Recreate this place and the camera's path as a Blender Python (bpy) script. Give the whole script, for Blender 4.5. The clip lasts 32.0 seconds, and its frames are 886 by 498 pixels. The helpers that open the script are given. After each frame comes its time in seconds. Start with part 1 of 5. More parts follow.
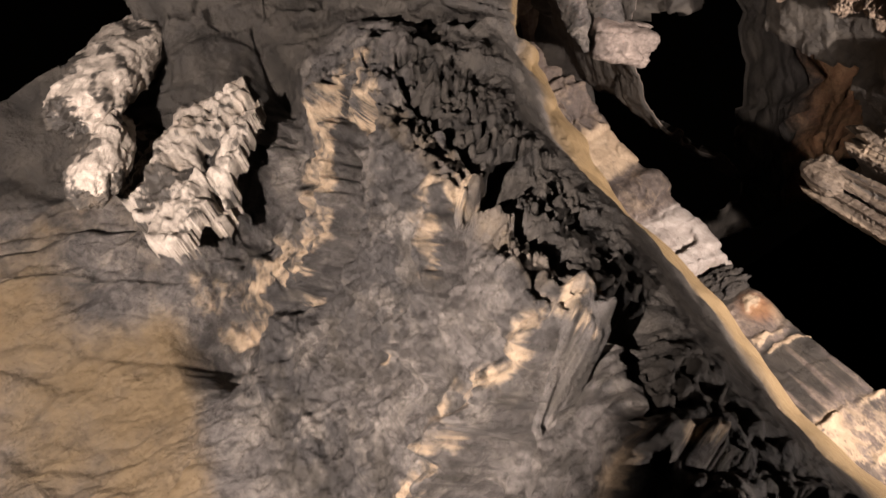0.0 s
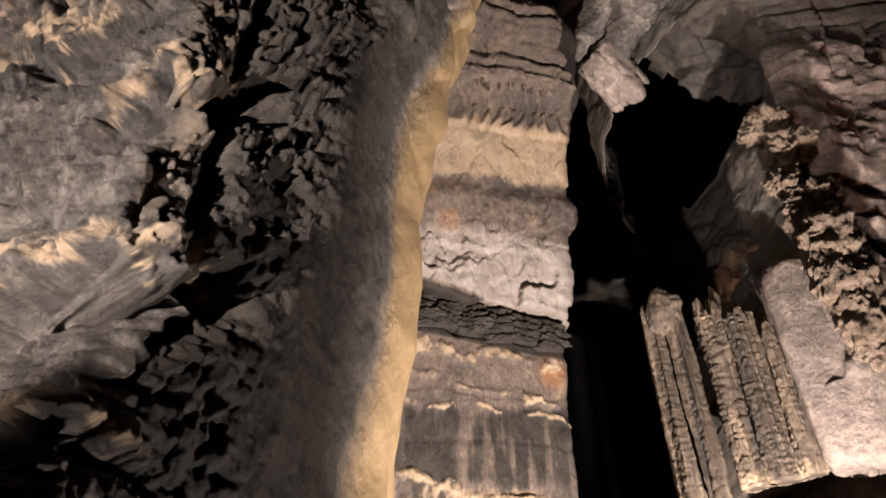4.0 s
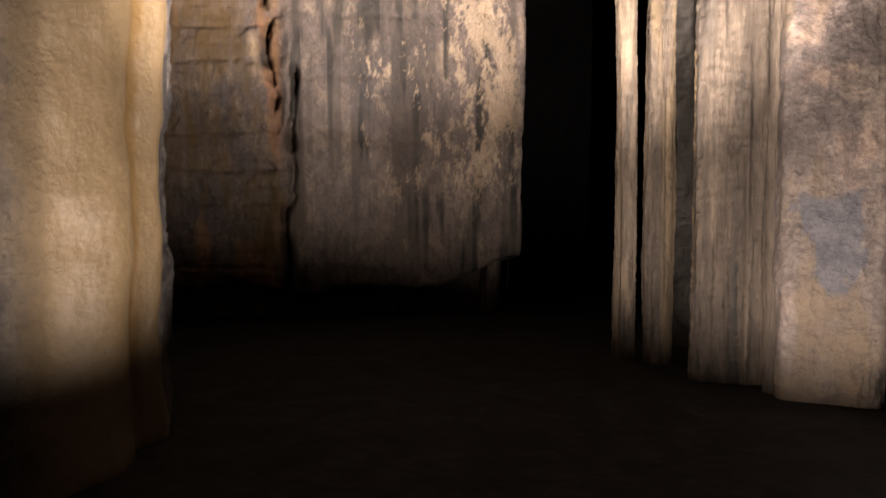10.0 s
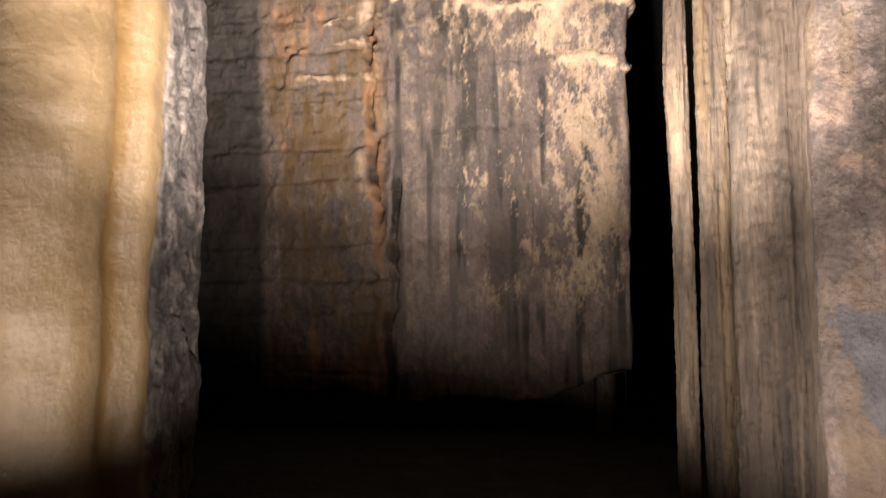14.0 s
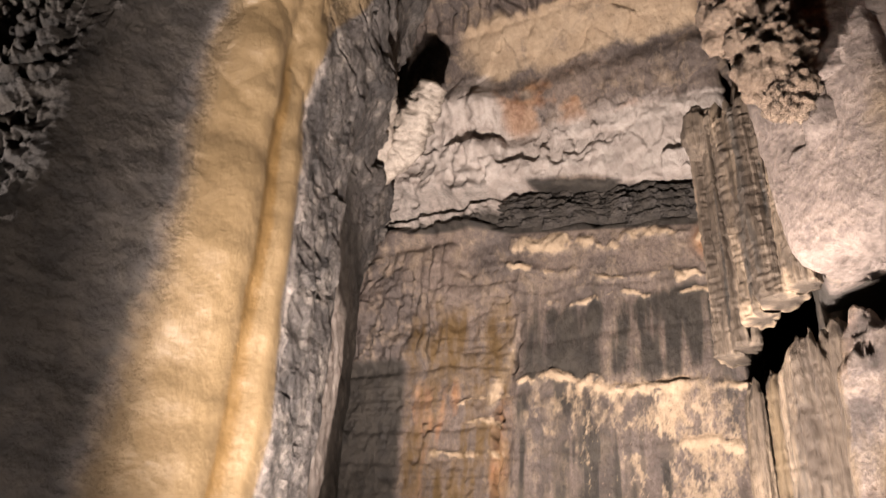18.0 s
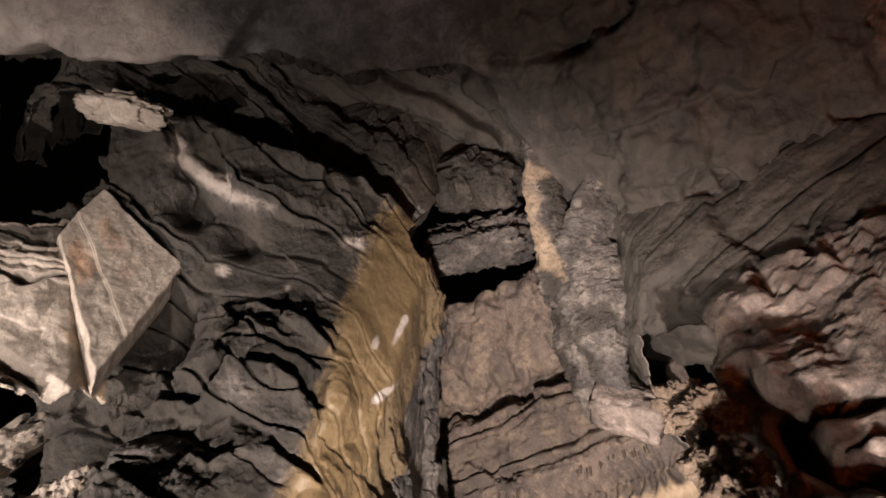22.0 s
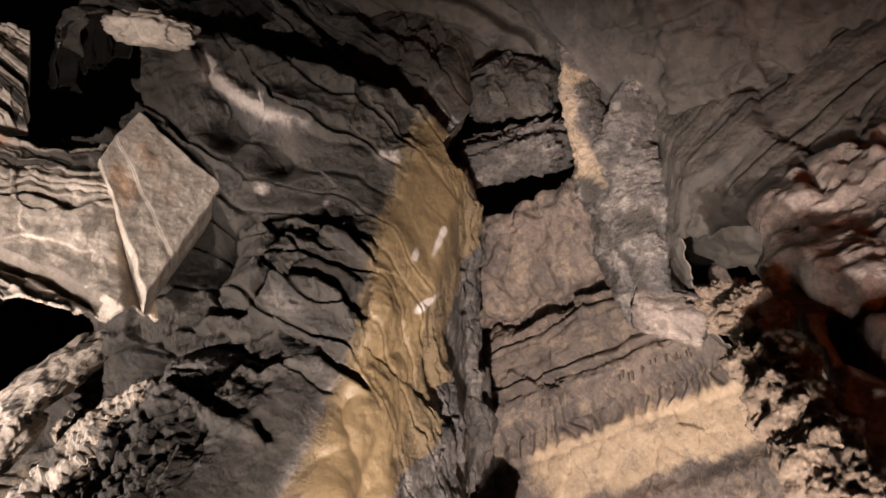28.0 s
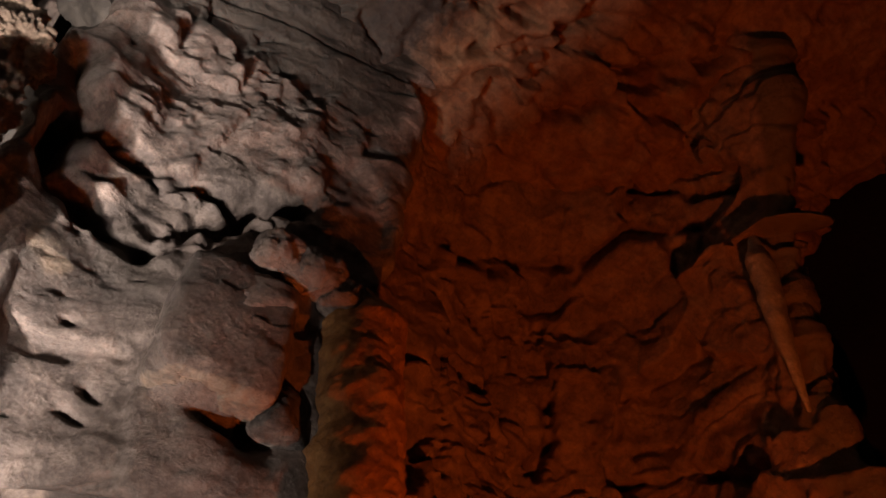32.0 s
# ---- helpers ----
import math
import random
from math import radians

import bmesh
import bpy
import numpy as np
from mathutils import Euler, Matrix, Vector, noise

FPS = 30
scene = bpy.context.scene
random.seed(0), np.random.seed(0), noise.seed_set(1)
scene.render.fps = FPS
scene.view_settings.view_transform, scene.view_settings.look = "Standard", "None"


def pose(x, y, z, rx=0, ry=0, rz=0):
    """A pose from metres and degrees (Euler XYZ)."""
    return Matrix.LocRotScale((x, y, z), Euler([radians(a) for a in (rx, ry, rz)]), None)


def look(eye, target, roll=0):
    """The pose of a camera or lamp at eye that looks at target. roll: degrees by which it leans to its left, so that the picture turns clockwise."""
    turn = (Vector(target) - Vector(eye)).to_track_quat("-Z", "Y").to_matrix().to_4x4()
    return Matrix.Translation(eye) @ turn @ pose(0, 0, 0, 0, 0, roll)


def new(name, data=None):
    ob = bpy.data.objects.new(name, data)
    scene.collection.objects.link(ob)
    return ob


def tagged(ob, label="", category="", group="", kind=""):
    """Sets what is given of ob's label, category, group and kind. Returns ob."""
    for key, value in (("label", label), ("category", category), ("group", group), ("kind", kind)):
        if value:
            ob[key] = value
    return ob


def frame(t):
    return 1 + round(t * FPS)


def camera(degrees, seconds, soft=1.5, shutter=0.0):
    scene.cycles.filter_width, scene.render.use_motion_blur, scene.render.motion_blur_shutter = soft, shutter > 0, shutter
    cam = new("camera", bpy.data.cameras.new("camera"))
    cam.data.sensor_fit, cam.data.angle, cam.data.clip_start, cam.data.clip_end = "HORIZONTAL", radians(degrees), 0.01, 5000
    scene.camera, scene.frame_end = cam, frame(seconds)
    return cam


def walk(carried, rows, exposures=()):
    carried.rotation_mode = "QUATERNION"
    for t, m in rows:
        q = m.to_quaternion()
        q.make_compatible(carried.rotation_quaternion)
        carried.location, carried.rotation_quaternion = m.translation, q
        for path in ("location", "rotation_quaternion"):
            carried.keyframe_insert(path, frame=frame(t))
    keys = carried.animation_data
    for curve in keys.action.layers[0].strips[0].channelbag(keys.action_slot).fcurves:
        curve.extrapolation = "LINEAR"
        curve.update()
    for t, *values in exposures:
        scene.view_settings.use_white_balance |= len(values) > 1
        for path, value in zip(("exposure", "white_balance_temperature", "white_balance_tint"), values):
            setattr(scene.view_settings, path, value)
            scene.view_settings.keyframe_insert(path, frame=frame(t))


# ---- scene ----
cam = camera(62.4, 32.0)
PATH = [
    (0.0, -3.935, -0.815, 1.750, 16.04, 50.89, 27.71),
    (0.5, -3.959, -0.870, 1.753, -1.43, 45.99, 16.19),
    (1.0, -3.855, -0.952, 1.746, -14.72, 43.91, 12.91),
    (1.5, -3.606, -1.030, 1.750, -18.95, 42.79, 11.92),
    (2.0, -3.432, -1.018, 1.756, -19.03, 41.32, 11.35),
    (2.5, -3.212, -0.945, 1.811, -17.78, 40.57, 9.25),
    (3.0, -3.022, -0.937, 1.802, -15.83, 40.05, 5.52),
    (3.5, -2.805, -0.908, 1.804, -14.15, 37.01, 2.81),
    (5.5, -2.187, -0.583, 1.670, -7.90, 31.76, -1.26),
    (6.0, -2.117, -0.516, 1.597, -14.34, 26.28, -0.00),
    (6.5, -2.004, -0.490, 1.542, -15.65, 21.41, -0.30),
    (7.0, -1.785, -0.488, 1.498, -14.64, 17.25, 1.42),
    (7.5, -1.708, -0.438, 1.456, -16.40, 14.52, 2.71),
    (8.0, -1.662, -0.387, 1.391, -19.13, 11.53, 2.58),
    (8.5, -1.503, -0.389, 1.363, -15.02, 9.69, 3.78),
    (9.0, -1.318, -0.384, 1.313, -11.36, 6.87, 2.85),
    (9.5, -1.217, -0.277, 1.237, -10.51, 0.78, 1.75),
    (10.0, -1.110, -0.204, 1.214, -7.65, -3.88, 0.40),
    (10.5, -0.934, -0.193, 1.192, 0.02, -7.10, 0.31),
    (11.0, -0.830, -0.142, 1.194, 4.08, -6.88, 1.00),
    (11.5, -0.719, -0.037, 1.191, 4.07, -5.86, 1.02),
    (12.0, -0.449, -0.067, 1.195, 0.84, -1.19, 1.42),
    (12.5, -0.201, -0.089, 1.191, 1.06, 0.43, 2.61),
    (13.0, 0.000, 0.000, 1.219, -0.04, 2.21, -1.03),
    (13.5, 0.182, 0.017, 1.237, 6.49, 3.34, -0.35),
    (15.5, 1.022, 0.051, 1.349, 19.04, 7.11, -1.46),
    (16.0, 1.125, 0.012, 1.383, 22.62, 8.68, -2.10),
    (16.5, 1.146, 0.040, 1.442, 23.41, 12.69, -2.61),
    (17.0, 1.228, 0.024, 1.491, 25.60, 18.70, -3.53),
    (17.5, 1.320, -0.010, 1.531, 27.32, 24.75, -4.22),
    (18.0, 1.356, -0.043, 1.552, 26.94, 30.13, -5.10),
    (18.5, 1.361, -0.082, 1.597, 26.01, 35.78, -5.60),
    (19.0, 1.406, -0.143, 1.634, 25.72, 42.66, -5.60),
    (19.5, 1.439, -0.193, 1.668, 25.85, 48.14, -5.32),
    (20.0, 1.470, -0.216, 1.700, 25.96, 53.76, -5.35),
    (20.5, 1.487, -0.244, 1.722, 25.64, 58.27, -5.49),
    (21.0, 1.491, -0.265, 1.734, 25.70, 61.66, -5.59),
    (21.5, 1.504, -0.280, 1.744, 26.67, 64.86, -5.37),
    (22.0, 1.497, -0.295, 1.755, 29.18, 67.09, -5.37),
    (22.5, 1.486, -0.324, 1.751, 33.42, 68.17, -5.82),
    (23.0, 1.479, -0.336, 1.757, 38.27, 69.61, -6.93),
    (23.5, 1.499, -0.361, 1.759, 41.42, 72.21, -8.35),
    (24.0, 1.491, -0.382, 1.749, 44.40, 73.68, -9.31),
    (24.5, 1.485, -0.376, 1.746, 47.43, 72.39, -9.77),
    (25.0, 1.468, -0.366, 1.752, 48.02, 68.27, -9.53),
    (25.5, 1.461, -0.342, 1.753, 46.52, 64.16, -9.01),
    (27.5, 1.437, -0.269, 1.748, 39.57, 59.97, -8.06),
    (28.0, 1.455, -0.236, 1.753, 32.36, 60.30, -7.04),
    (28.5, 1.461, -0.186, 1.761, 21.85, 59.77, -4.51),
    (29.0, 1.468, -0.133, 1.766, 11.43, 58.14, -2.71),
    (29.5, 1.490, -0.099, 1.767, 1.13, 55.93, -1.08),
    (30.0, 1.535, -0.073, 1.771, -9.43, 53.49, 0.26),
    (30.5, 1.577, -0.058, 1.765, -19.63, 51.66, 0.70),
    (31.0, 1.615, -0.070, 1.758, -28.50, 50.56, 1.03),
    (31.5, 1.643, -0.079, 1.766, -35.44, 50.10, 1.85),
    (32.0, 1.691, -0.095, 1.761, -42.78, 49.10, 2.35),
]
walk(cam, [(t, pose(x, y, z, 90 + pitch, roll, yaw)) for t, x, y, z, yaw, pitch, roll in PATH],
     [(0.0, -0.15), (3.0, -0.2), (7.0, -0.25), (12.0, 0.0), (17.0, -0.35), (19.5, -0.05), (23.0, 0.05), (25.0, 0.2), (28.0, 0.1), (32.0, 0.2)])

# ---- world and lamps ----
world = bpy.data.worlds.new("cave_dark")
world.use_nodes = True
world.node_tree.nodes["Background"].inputs[0].default_value = (0.02, 0.016, 0.012, 1)
world.node_tree.nodes["Background"].inputs[1].default_value = 0.02
scene.world = world


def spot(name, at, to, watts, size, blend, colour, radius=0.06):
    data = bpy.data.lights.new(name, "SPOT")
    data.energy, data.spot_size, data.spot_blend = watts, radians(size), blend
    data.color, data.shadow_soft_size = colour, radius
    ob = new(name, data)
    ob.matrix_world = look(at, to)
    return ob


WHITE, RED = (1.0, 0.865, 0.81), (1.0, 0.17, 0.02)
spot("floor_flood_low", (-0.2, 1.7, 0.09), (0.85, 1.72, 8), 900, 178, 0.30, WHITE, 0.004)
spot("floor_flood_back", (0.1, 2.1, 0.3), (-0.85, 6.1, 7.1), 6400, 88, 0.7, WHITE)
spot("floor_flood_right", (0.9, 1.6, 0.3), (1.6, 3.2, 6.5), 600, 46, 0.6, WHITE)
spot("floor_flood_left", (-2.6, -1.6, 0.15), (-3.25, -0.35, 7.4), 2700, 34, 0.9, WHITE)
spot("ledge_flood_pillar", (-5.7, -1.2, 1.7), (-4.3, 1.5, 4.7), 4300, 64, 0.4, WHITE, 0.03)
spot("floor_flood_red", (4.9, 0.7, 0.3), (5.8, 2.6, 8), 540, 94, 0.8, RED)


# ---- noise on arrays ----
def _hash(ix, iy, iz, seed):
    h = (ix * 374761393 + iy * 668265263 + iz * 2147483647 + seed * 1274126177) & 0xFFFFFFFF
    h = ((h ^ (h >> 13)) * 1274126177) & 0xFFFFFFFF
    h = ((h ^ (h >> 16)) * 2246822519) & 0xFFFFFFFF
    return (h ^ (h >> 15)) & 0xFFFFFFFF


def rnd(ix, iy, iz, seed):
    return _hash(ix, iy, iz, seed) / 4294967295.0


def vn(x, y, z, seed=0):
    """Smooth value noise, -1 to 1."""
    fx, fy, fz = np.floor(x), np.floor(y), np.floor(z)
    ix, iy, iz = fx.astype(np.int64), fy.astype(np.int64), fz.astype(np.int64)
    dx, dy, dz = x - fx, y - fy, z - fz
    dx, dy, dz = (d * d * d * (d * (d * 6 - 15) + 10) for d in (dx, dy, dz))
    out = 0
    for a in (0, 1):
        wa = dx if a else 1 - dx
        for b in (0, 1):
            wb = dy if b else 1 - dy
            for c in (0, 1):
                wc = dz if c else 1 - dz
                out = out + rnd(ix + a, iy + b, iz + c, seed) * wa * wb * wc
    return out * 2 - 1


def fbm(P, scale, octaves=4, seed=0, stretch=(1, 1, 1), gain=0.5):
    x, y, z = P[..., 0] * scale * stretch[0], P[..., 1] * scale * stretch[1], P[..., 2] * scale * stretch[2]
    out, amp, tot = 0, 1.0, 0
    for o in range(octaves):
        out = out + amp * vn(x + 17.3 * o, y + 5.1 * o, z - 9.7 * o, seed + o)
        tot += amp
        amp *= gain
        x, y, z = x * 2.03, y * 2.03, z * 2.03
    return out / tot


def ridged(P, scale, octaves=4, seed=0, stretch=(1, 1, 1)):
    x, y, z = P[..., 0] * scale * stretch[0], P[..., 1] * scale * stretch[1], P[..., 2] * scale * stretch[2]
    out, amp, tot = 0, 1.0, 0
    for o in range(octaves):
        out = out + amp * (1 - np.abs(vn(x + 3.3 * o, y + 7.1 * o, z + 1.7 * o, seed + o)) * 2)
        tot += amp
        amp *= 0.5
        x, y, z = x * 2.1, y * 2.1, z * 2.1
    return out / tot


def cells(P, scale, seed=0, stretch=(1, 1, 1)):
    """Nearest and second distance to scattered points, and a random number and plane for each cell."""
    x, y, z = P[..., 0] * scale * stretch[0], P[..., 1] * scale * stretch[1], P[..., 2] * scale * stretch[2]
    ix, iy, iz = (np.floor(a).astype(np.int64) for a in (x, y, z))
    f1, f2 = np.full(x.shape, 9.0), np.full(x.shape, 9.0)
    ident, tilt = np.zeros(x.shape), np.zeros(x.shape)
    for a in (-1, 0, 1):
        for b in (-1, 0, 1):
            for c in (-1, 0, 1):
                jx, jy, jz = ix + a, iy + b, iz + c
                r1, r2, r3 = rnd(jx, jy, jz, seed), rnd(jx, jy, jz, seed + 7), rnd(jx, jy, jz, seed + 13)
                ox, oy, oz = x - jx - r1, y - jy - r2, z - jz - r3
                d = np.sqrt(ox * ox + oy * oy + oz * oz)
                r4 = rnd(jx, jy, jz, seed + 21)
                lean = ox * (r2 - 0.5) + oy * (r3 - 0.5) + oz * (r1 - 0.5)
                near = d < f1
                f2 = np.where(near, f1, np.minimum(f2, d))
                ident, tilt, f1 = np.where(near, r4, ident), np.where(near, lean, tilt), np.where(near, d, f1)
    return f1, f2, ident, tilt


def smooth(a, lo, hi):
    t = np.clip((a - lo) / (hi - lo), 0, 1)
    return t * t * (3 - 2 * t)


def beds(P, thick, seed=0, warp=0.25, dip=(0, 0)):
    """Bedding: each bed stands out by its own amount, with an undercut below and a worn top. 0 to 1."""
    h = (P[..., 2] + dip[0] * P[..., 0] + dip[1] * P[..., 1]) / thick + warp * fbm(P, 0.9, 3, seed + 40) + 0.12 * fbm(P, 4.0, 2, seed + 41)
    k = np.floor(h)
    f = h - k
    ki = k.astype(np.int64)
    out = rnd(ki, ki * 0 + 3, ki * 0, seed)
    nxt = rnd(ki + 1, ki * 0 + 3, ki * 0, seed)
    return out + (nxt - out) * smooth(f, 0.82, 1.0) - 0.35 * np.exp(-((f - 0.06) / 0.06) ** 2)


def lump(P, at, size):
    """A soft swelling of the given half-sizes round a point."""
    q = (P - np.array(at, float)) / np.array(size, float)
    return np.exp(-(q * q).sum(-1))


# ---- materials ----
def rock_material(name, dark, mid, light, scale=1.0, rough=0.75, bump=0.55, stretch=(1, 1, 1), tints=(), speck=0.34, wet=0.0):
    """Rock whose colour wanders between three tones; tints, for rock colour and painted light or shade, are (attribute,
    colour, second colour) laid on by masks of the mesh.
    """
    m = bpy.data.materials.new(name)
    m.use_nodes = True
    nt = m.node_tree
    N, L = nt.nodes, nt.links
    bsdf = N["Principled BSDF"]
    tc = N.new("ShaderNodeTexCoord")
    mp = N.new("ShaderNodeMapping")
    mp.inputs["Scale"].default_value = stretch
    L.new(tc.outputs["Object"], mp.inputs["Vector"])

    def nz(sc, det, rgh=0.6, dist=0.0, vec=mp):
        n = N.new("ShaderNodeTexNoise")
        n.inputs["Scale"].default_value, n.inputs["Detail"].default_value = sc, det
        n.inputs["Roughness"].default_value, n.inputs["Distortion"].default_value = rgh, dist
        L.new(vec.outputs["Vector"], n.inputs["Vector"])
        return n

    def mix(fac, a, b, mode="MIX"):
        x = N.new("ShaderNodeMix")
        x.data_type, x.blend_type = "RGBA", mode
        for sock, val in ((x.inputs[0], fac), (x.inputs[6], a), (x.inputs[7], b)):
            if isinstance(val, tuple):
                sock.default_value = (*val, 1)
            elif isinstance(val, float):
                sock.default_value = val
            else:
                L.new(val, sock)
        return x.outputs[2]

    def ramp(src, lo, hi, a=0.0, b=1.0):
        r = N.new("ShaderNodeMapRange")
        r.inputs[1].default_value, r.inputs[2].default_value, r.inputs[3].default_value, r.inputs[4].default_value = lo, hi, a, b
        r.interpolation_type = "SMOOTHSTEP"
        L.new(src, r.inputs[0])
        return r.outputs[0]

    big, med, fine = nz(0.9 * scale, 6, 0.62, 0.6), nz(4.0 * scale, 8, 0.68, 0.4), nz(34 * scale, 5, 0.7)
    col = mix(ramp(big.outputs[0], 0.36, 0.64), dark, mid)
    col = mix(ramp(med.outputs[0], 0.46, 0.70), col, light)
    second = ramp(med.outputs[0], 0.35, 0.65)
    mott = nz(11 * scale, 7, 0.75, 0.8)
    col = mix(speck, col, mix(ramp(mott.outputs[0], 0.36, 0.60), (0.30, 0.285, 0.275), (1.0, 1.0, 1.0)), "MULTIPLY")
    col = mix(0.30, col, mix(ramp(fine.outputs[0], 0.38, 0.62), (0.42, 0.41, 0.40), (1.0, 1.0, 1.0)), "MULTIPLY")
    for attr, c1, c2 in tints:
        at = N.new("ShaderNodeAttribute")
        at.attribute_name = attr
        both = mix(second, c1, c2)
        add = N.new("ShaderNodeMath")
        add.operation = "MULTIPLY_ADD"
        both_noise = N.new("ShaderNodeMath")
        both_noise.operation = "ADD"
        L.new(med.outputs[0], both_noise.inputs[0])
        L.new(mott.outputs[0], both_noise.inputs[1])
        L.new(both_noise.outputs[0], add.inputs[0])
        add.inputs[1].default_value = 0.42
        L.new(at.outputs["Fac"], add.inputs[2])
        col = mix(ramp(add.outputs[0], 0.66, 1.20), col, both)
    col = mix(0.22, col, mix(ramp(mott.outputs[0], 0.34, 0.60), (0.35, 0.34, 0.33), (1.0, 1.0, 1.0)), "MULTIPLY")
    L.new(col, bsdf.inputs["Base Color"])
    calm = N.new("ShaderNodeAttribute")
    calm.attribute_name = "calm"
    rg = N.new("ShaderNodeMix")
    L.new(calm.outputs["Fac"], rg.inputs[0])
    L.new(ramp(med.outputs[0], 0.3, 0.75, rough - 0.16 - 0.3 * wet, min(1.0, rough + 0.12)), rg.inputs[2])
    rg.inputs[3].default_value = 0.36
    L.new(rg.outputs[0], bsdf.inputs["Roughness"])
    bsdf.inputs["Specular IOR Level"].default_value = 0.35 + 0.3 * wet
    grit = nz(13 * scale, 9, 0.78, 0.2)
    chip = N.new("ShaderNodeTexVoronoi")
    chip.feature = "F1"
    chip.inputs["Scale"].default_value = 9 * scale
    chip.inputs["Detail"].default_value = 2.0
    L.new(mp.outputs["Vector"], chip.inputs["Vector"])
    last = None
    for src, strength, dist in ((med.outputs[0], bump, 0.06), (chip.outputs[0], 0.6 * bump, 0.035), (grit.outputs[0], 1.3 * bump, 0.035), (fine.outputs[0], bump, 0.012)):
        bp = N.new("ShaderNodeBump")
        L.new(ramp(calm.outputs["Fac"], 0.0, 1.0, min(1.0, strength), 0.2 * strength), bp.inputs["Strength"])
        bp.inputs["Distance"].default_value = dist
        L.new(src, bp.inputs["Height"])
        if last:
            L.new(last, bp.inputs["Normal"])
        last = bp.outputs[0]
    L.new(last, bsdf.inputs["Normal"])
    return m


TAN, TAN2 = (0.145, 0.101, 0.053), (0.132, 0.091, 0.046)
OCHRE, OCHRE2 = (0.118, 0.072, 0.028), (0.10, 0.06, 0.022)
CREAM, CREAM2 = (0.46, 0.345, 0.23), (0.35, 0.255, 0.165)
PALE, PALE2 = (0.45, 0.39, 0.34), (0.34, 0.285, 0.245)
RUST_REDLIGHT, RUST_REDLIGHT2 = (0.26, 0.12, 0.055), (0.33, 0.19, 0.10)
# Dark mineral coat; the same tone also paints shade in gaps and recesses.
COAT_SHADE, COAT_SHADE2 = (0.026, 0.022, 0.018), (0.056, 0.047, 0.037)
TINTS = (("coat_and_shade", COAT_SHADE, COAT_SHADE2), ("rust_and_redlight", RUST_REDLIGHT, RUST_REDLIGHT2), ("cream", CREAM, CREAM2), ("tan", TAN, TAN2), ("ochre", OCHRE, OCHRE2), ("pale", PALE, PALE2), ("grey_and_lit", (0.07, 0.066, 0.07), (0.13, 0.12, 0.12)))
M_GREY = rock_material("grey_limestone", (0.065, 0.058, 0.053), (0.14, 0.122, 0.108), (0.26, 0.225, 0.19), tints=TINTS, bump=1.0, speck=0.75)
M_BACK = rock_material("banded_limestone", (0.11, 0.088, 0.076), (0.20, 0.152, 0.122), (0.30, 0.228, 0.165), stretch=(1.15, 1, 0.75), tints=TINTS)
M_RIGHT = rock_material("pinkish_limestone", (0.10, 0.08, 0.068), (0.19, 0.15, 0.125), (0.29, 0.23, 0.19), tints=TINTS)
# Kept darker than the other limestone to stand in for weak lamplight.
M_CEIL = rock_material("ceiling_limestone_shaded", (0.033, 0.028, 0.024), (0.055, 0.047, 0.040), (0.088, 0.076, 0.065), tints=TINTS, scale=0.8, bump=0.5)
# Near black, so the unlit floor and closing walls stay dark by colour.
M_UNLIT = rock_material("unlit_dark_rock", (0.004, 0.0035, 0.003), (0.008, 0.0065, 0.0055), (0.013, 0.011, 0.009), rough=0.9)
M_FLUTE = rock_material("fluted_dripstone", (0.062, 0.046, 0.033), (0.115, 0.086, 0.060), (0.180, 0.138, 0.098), stretch=(1.3, 1.3, 0.22), tints=TINTS)
M_CORAL = rock_material("cave_coral", (0.095, 0.066, 0.045), (0.19, 0.135, 0.092), (0.30, 0.225, 0.16), scale=2.0, bump=0.8)
# Orange beyond the column's own ochre puts the red lamp's light into its colour.
M_OCHRE_REDLIT = rock_material("ochre_redlit_flowstone", (0.24, 0.105, 0.03), (0.34, 0.155, 0.045), (0.42, 0.21, 0.07), rough=0.7, bump=0.6, speck=0.3)
M_PALE = rock_material("pale_limestone", (0.25, 0.212, 0.172), (0.36, 0.305, 0.25), (0.46, 0.395, 0.325), speck=0.12, bump=0.3, tints=(("coat_and_shade", COAT_SHADE, COAT_SHADE2), ("rust_and_redlight", RUST_REDLIGHT, RUST_REDLIGHT2), ("cream", CREAM, CREAM2)))


# ---- mesh makers ----
def mesh_object(name, verts, faces, material, parent=None, label="", masks=None, flat=False):
    me = bpy.data.meshes.new(name)
    verts, faces = np.ascontiguousarray(verts, np.float32), np.ascontiguousarray(faces, np.int32)
    me.vertices.add(len(verts))
    me.vertices.foreach_set("co", verts.ravel())
    me.loops.add(faces.size)
    me.loops.foreach_set("vertex_index", faces.ravel())
    me.polygons.add(len(faces))
    n = faces.shape[1]
    me.polygons.foreach_set("loop_start", np.arange(0, faces.size, n, dtype=np.int32))
    me.update(calc_edges=True)
    me.polygons.foreach_set("use_smooth", np.full(len(faces), not flat))
    for key, val in (masks or {}).items():
        at = me.attributes.new(key, "FLOAT", "POINT")
        full = np.zeros(len(verts), np.float32)
        full[: val.size] = val.ravel()
        at.data.foreach_set("value", full)
    me.materials.append(material)
    ob = new(name, me)
    if parent:
        ob.parent = parent
    if label:
        ob["label"] = label
    return ob


def grid_faces(nv, nu):
    i = np.arange(nv * nu).reshape(nv, nu)
    return np.stack([i[:-1, :-1], i[:-1, 1:], i[1:, 1:], i[1:, :-1]], -1).reshape(-1, 4)


def normals(P):
    du, dv = np.gradient(P, axis=1), np.gradient(P, axis=0)
    n = np.cross(du, dv)
    return n / (np.linalg.norm(n, axis=-1, keepdims=True) + 1e-9)


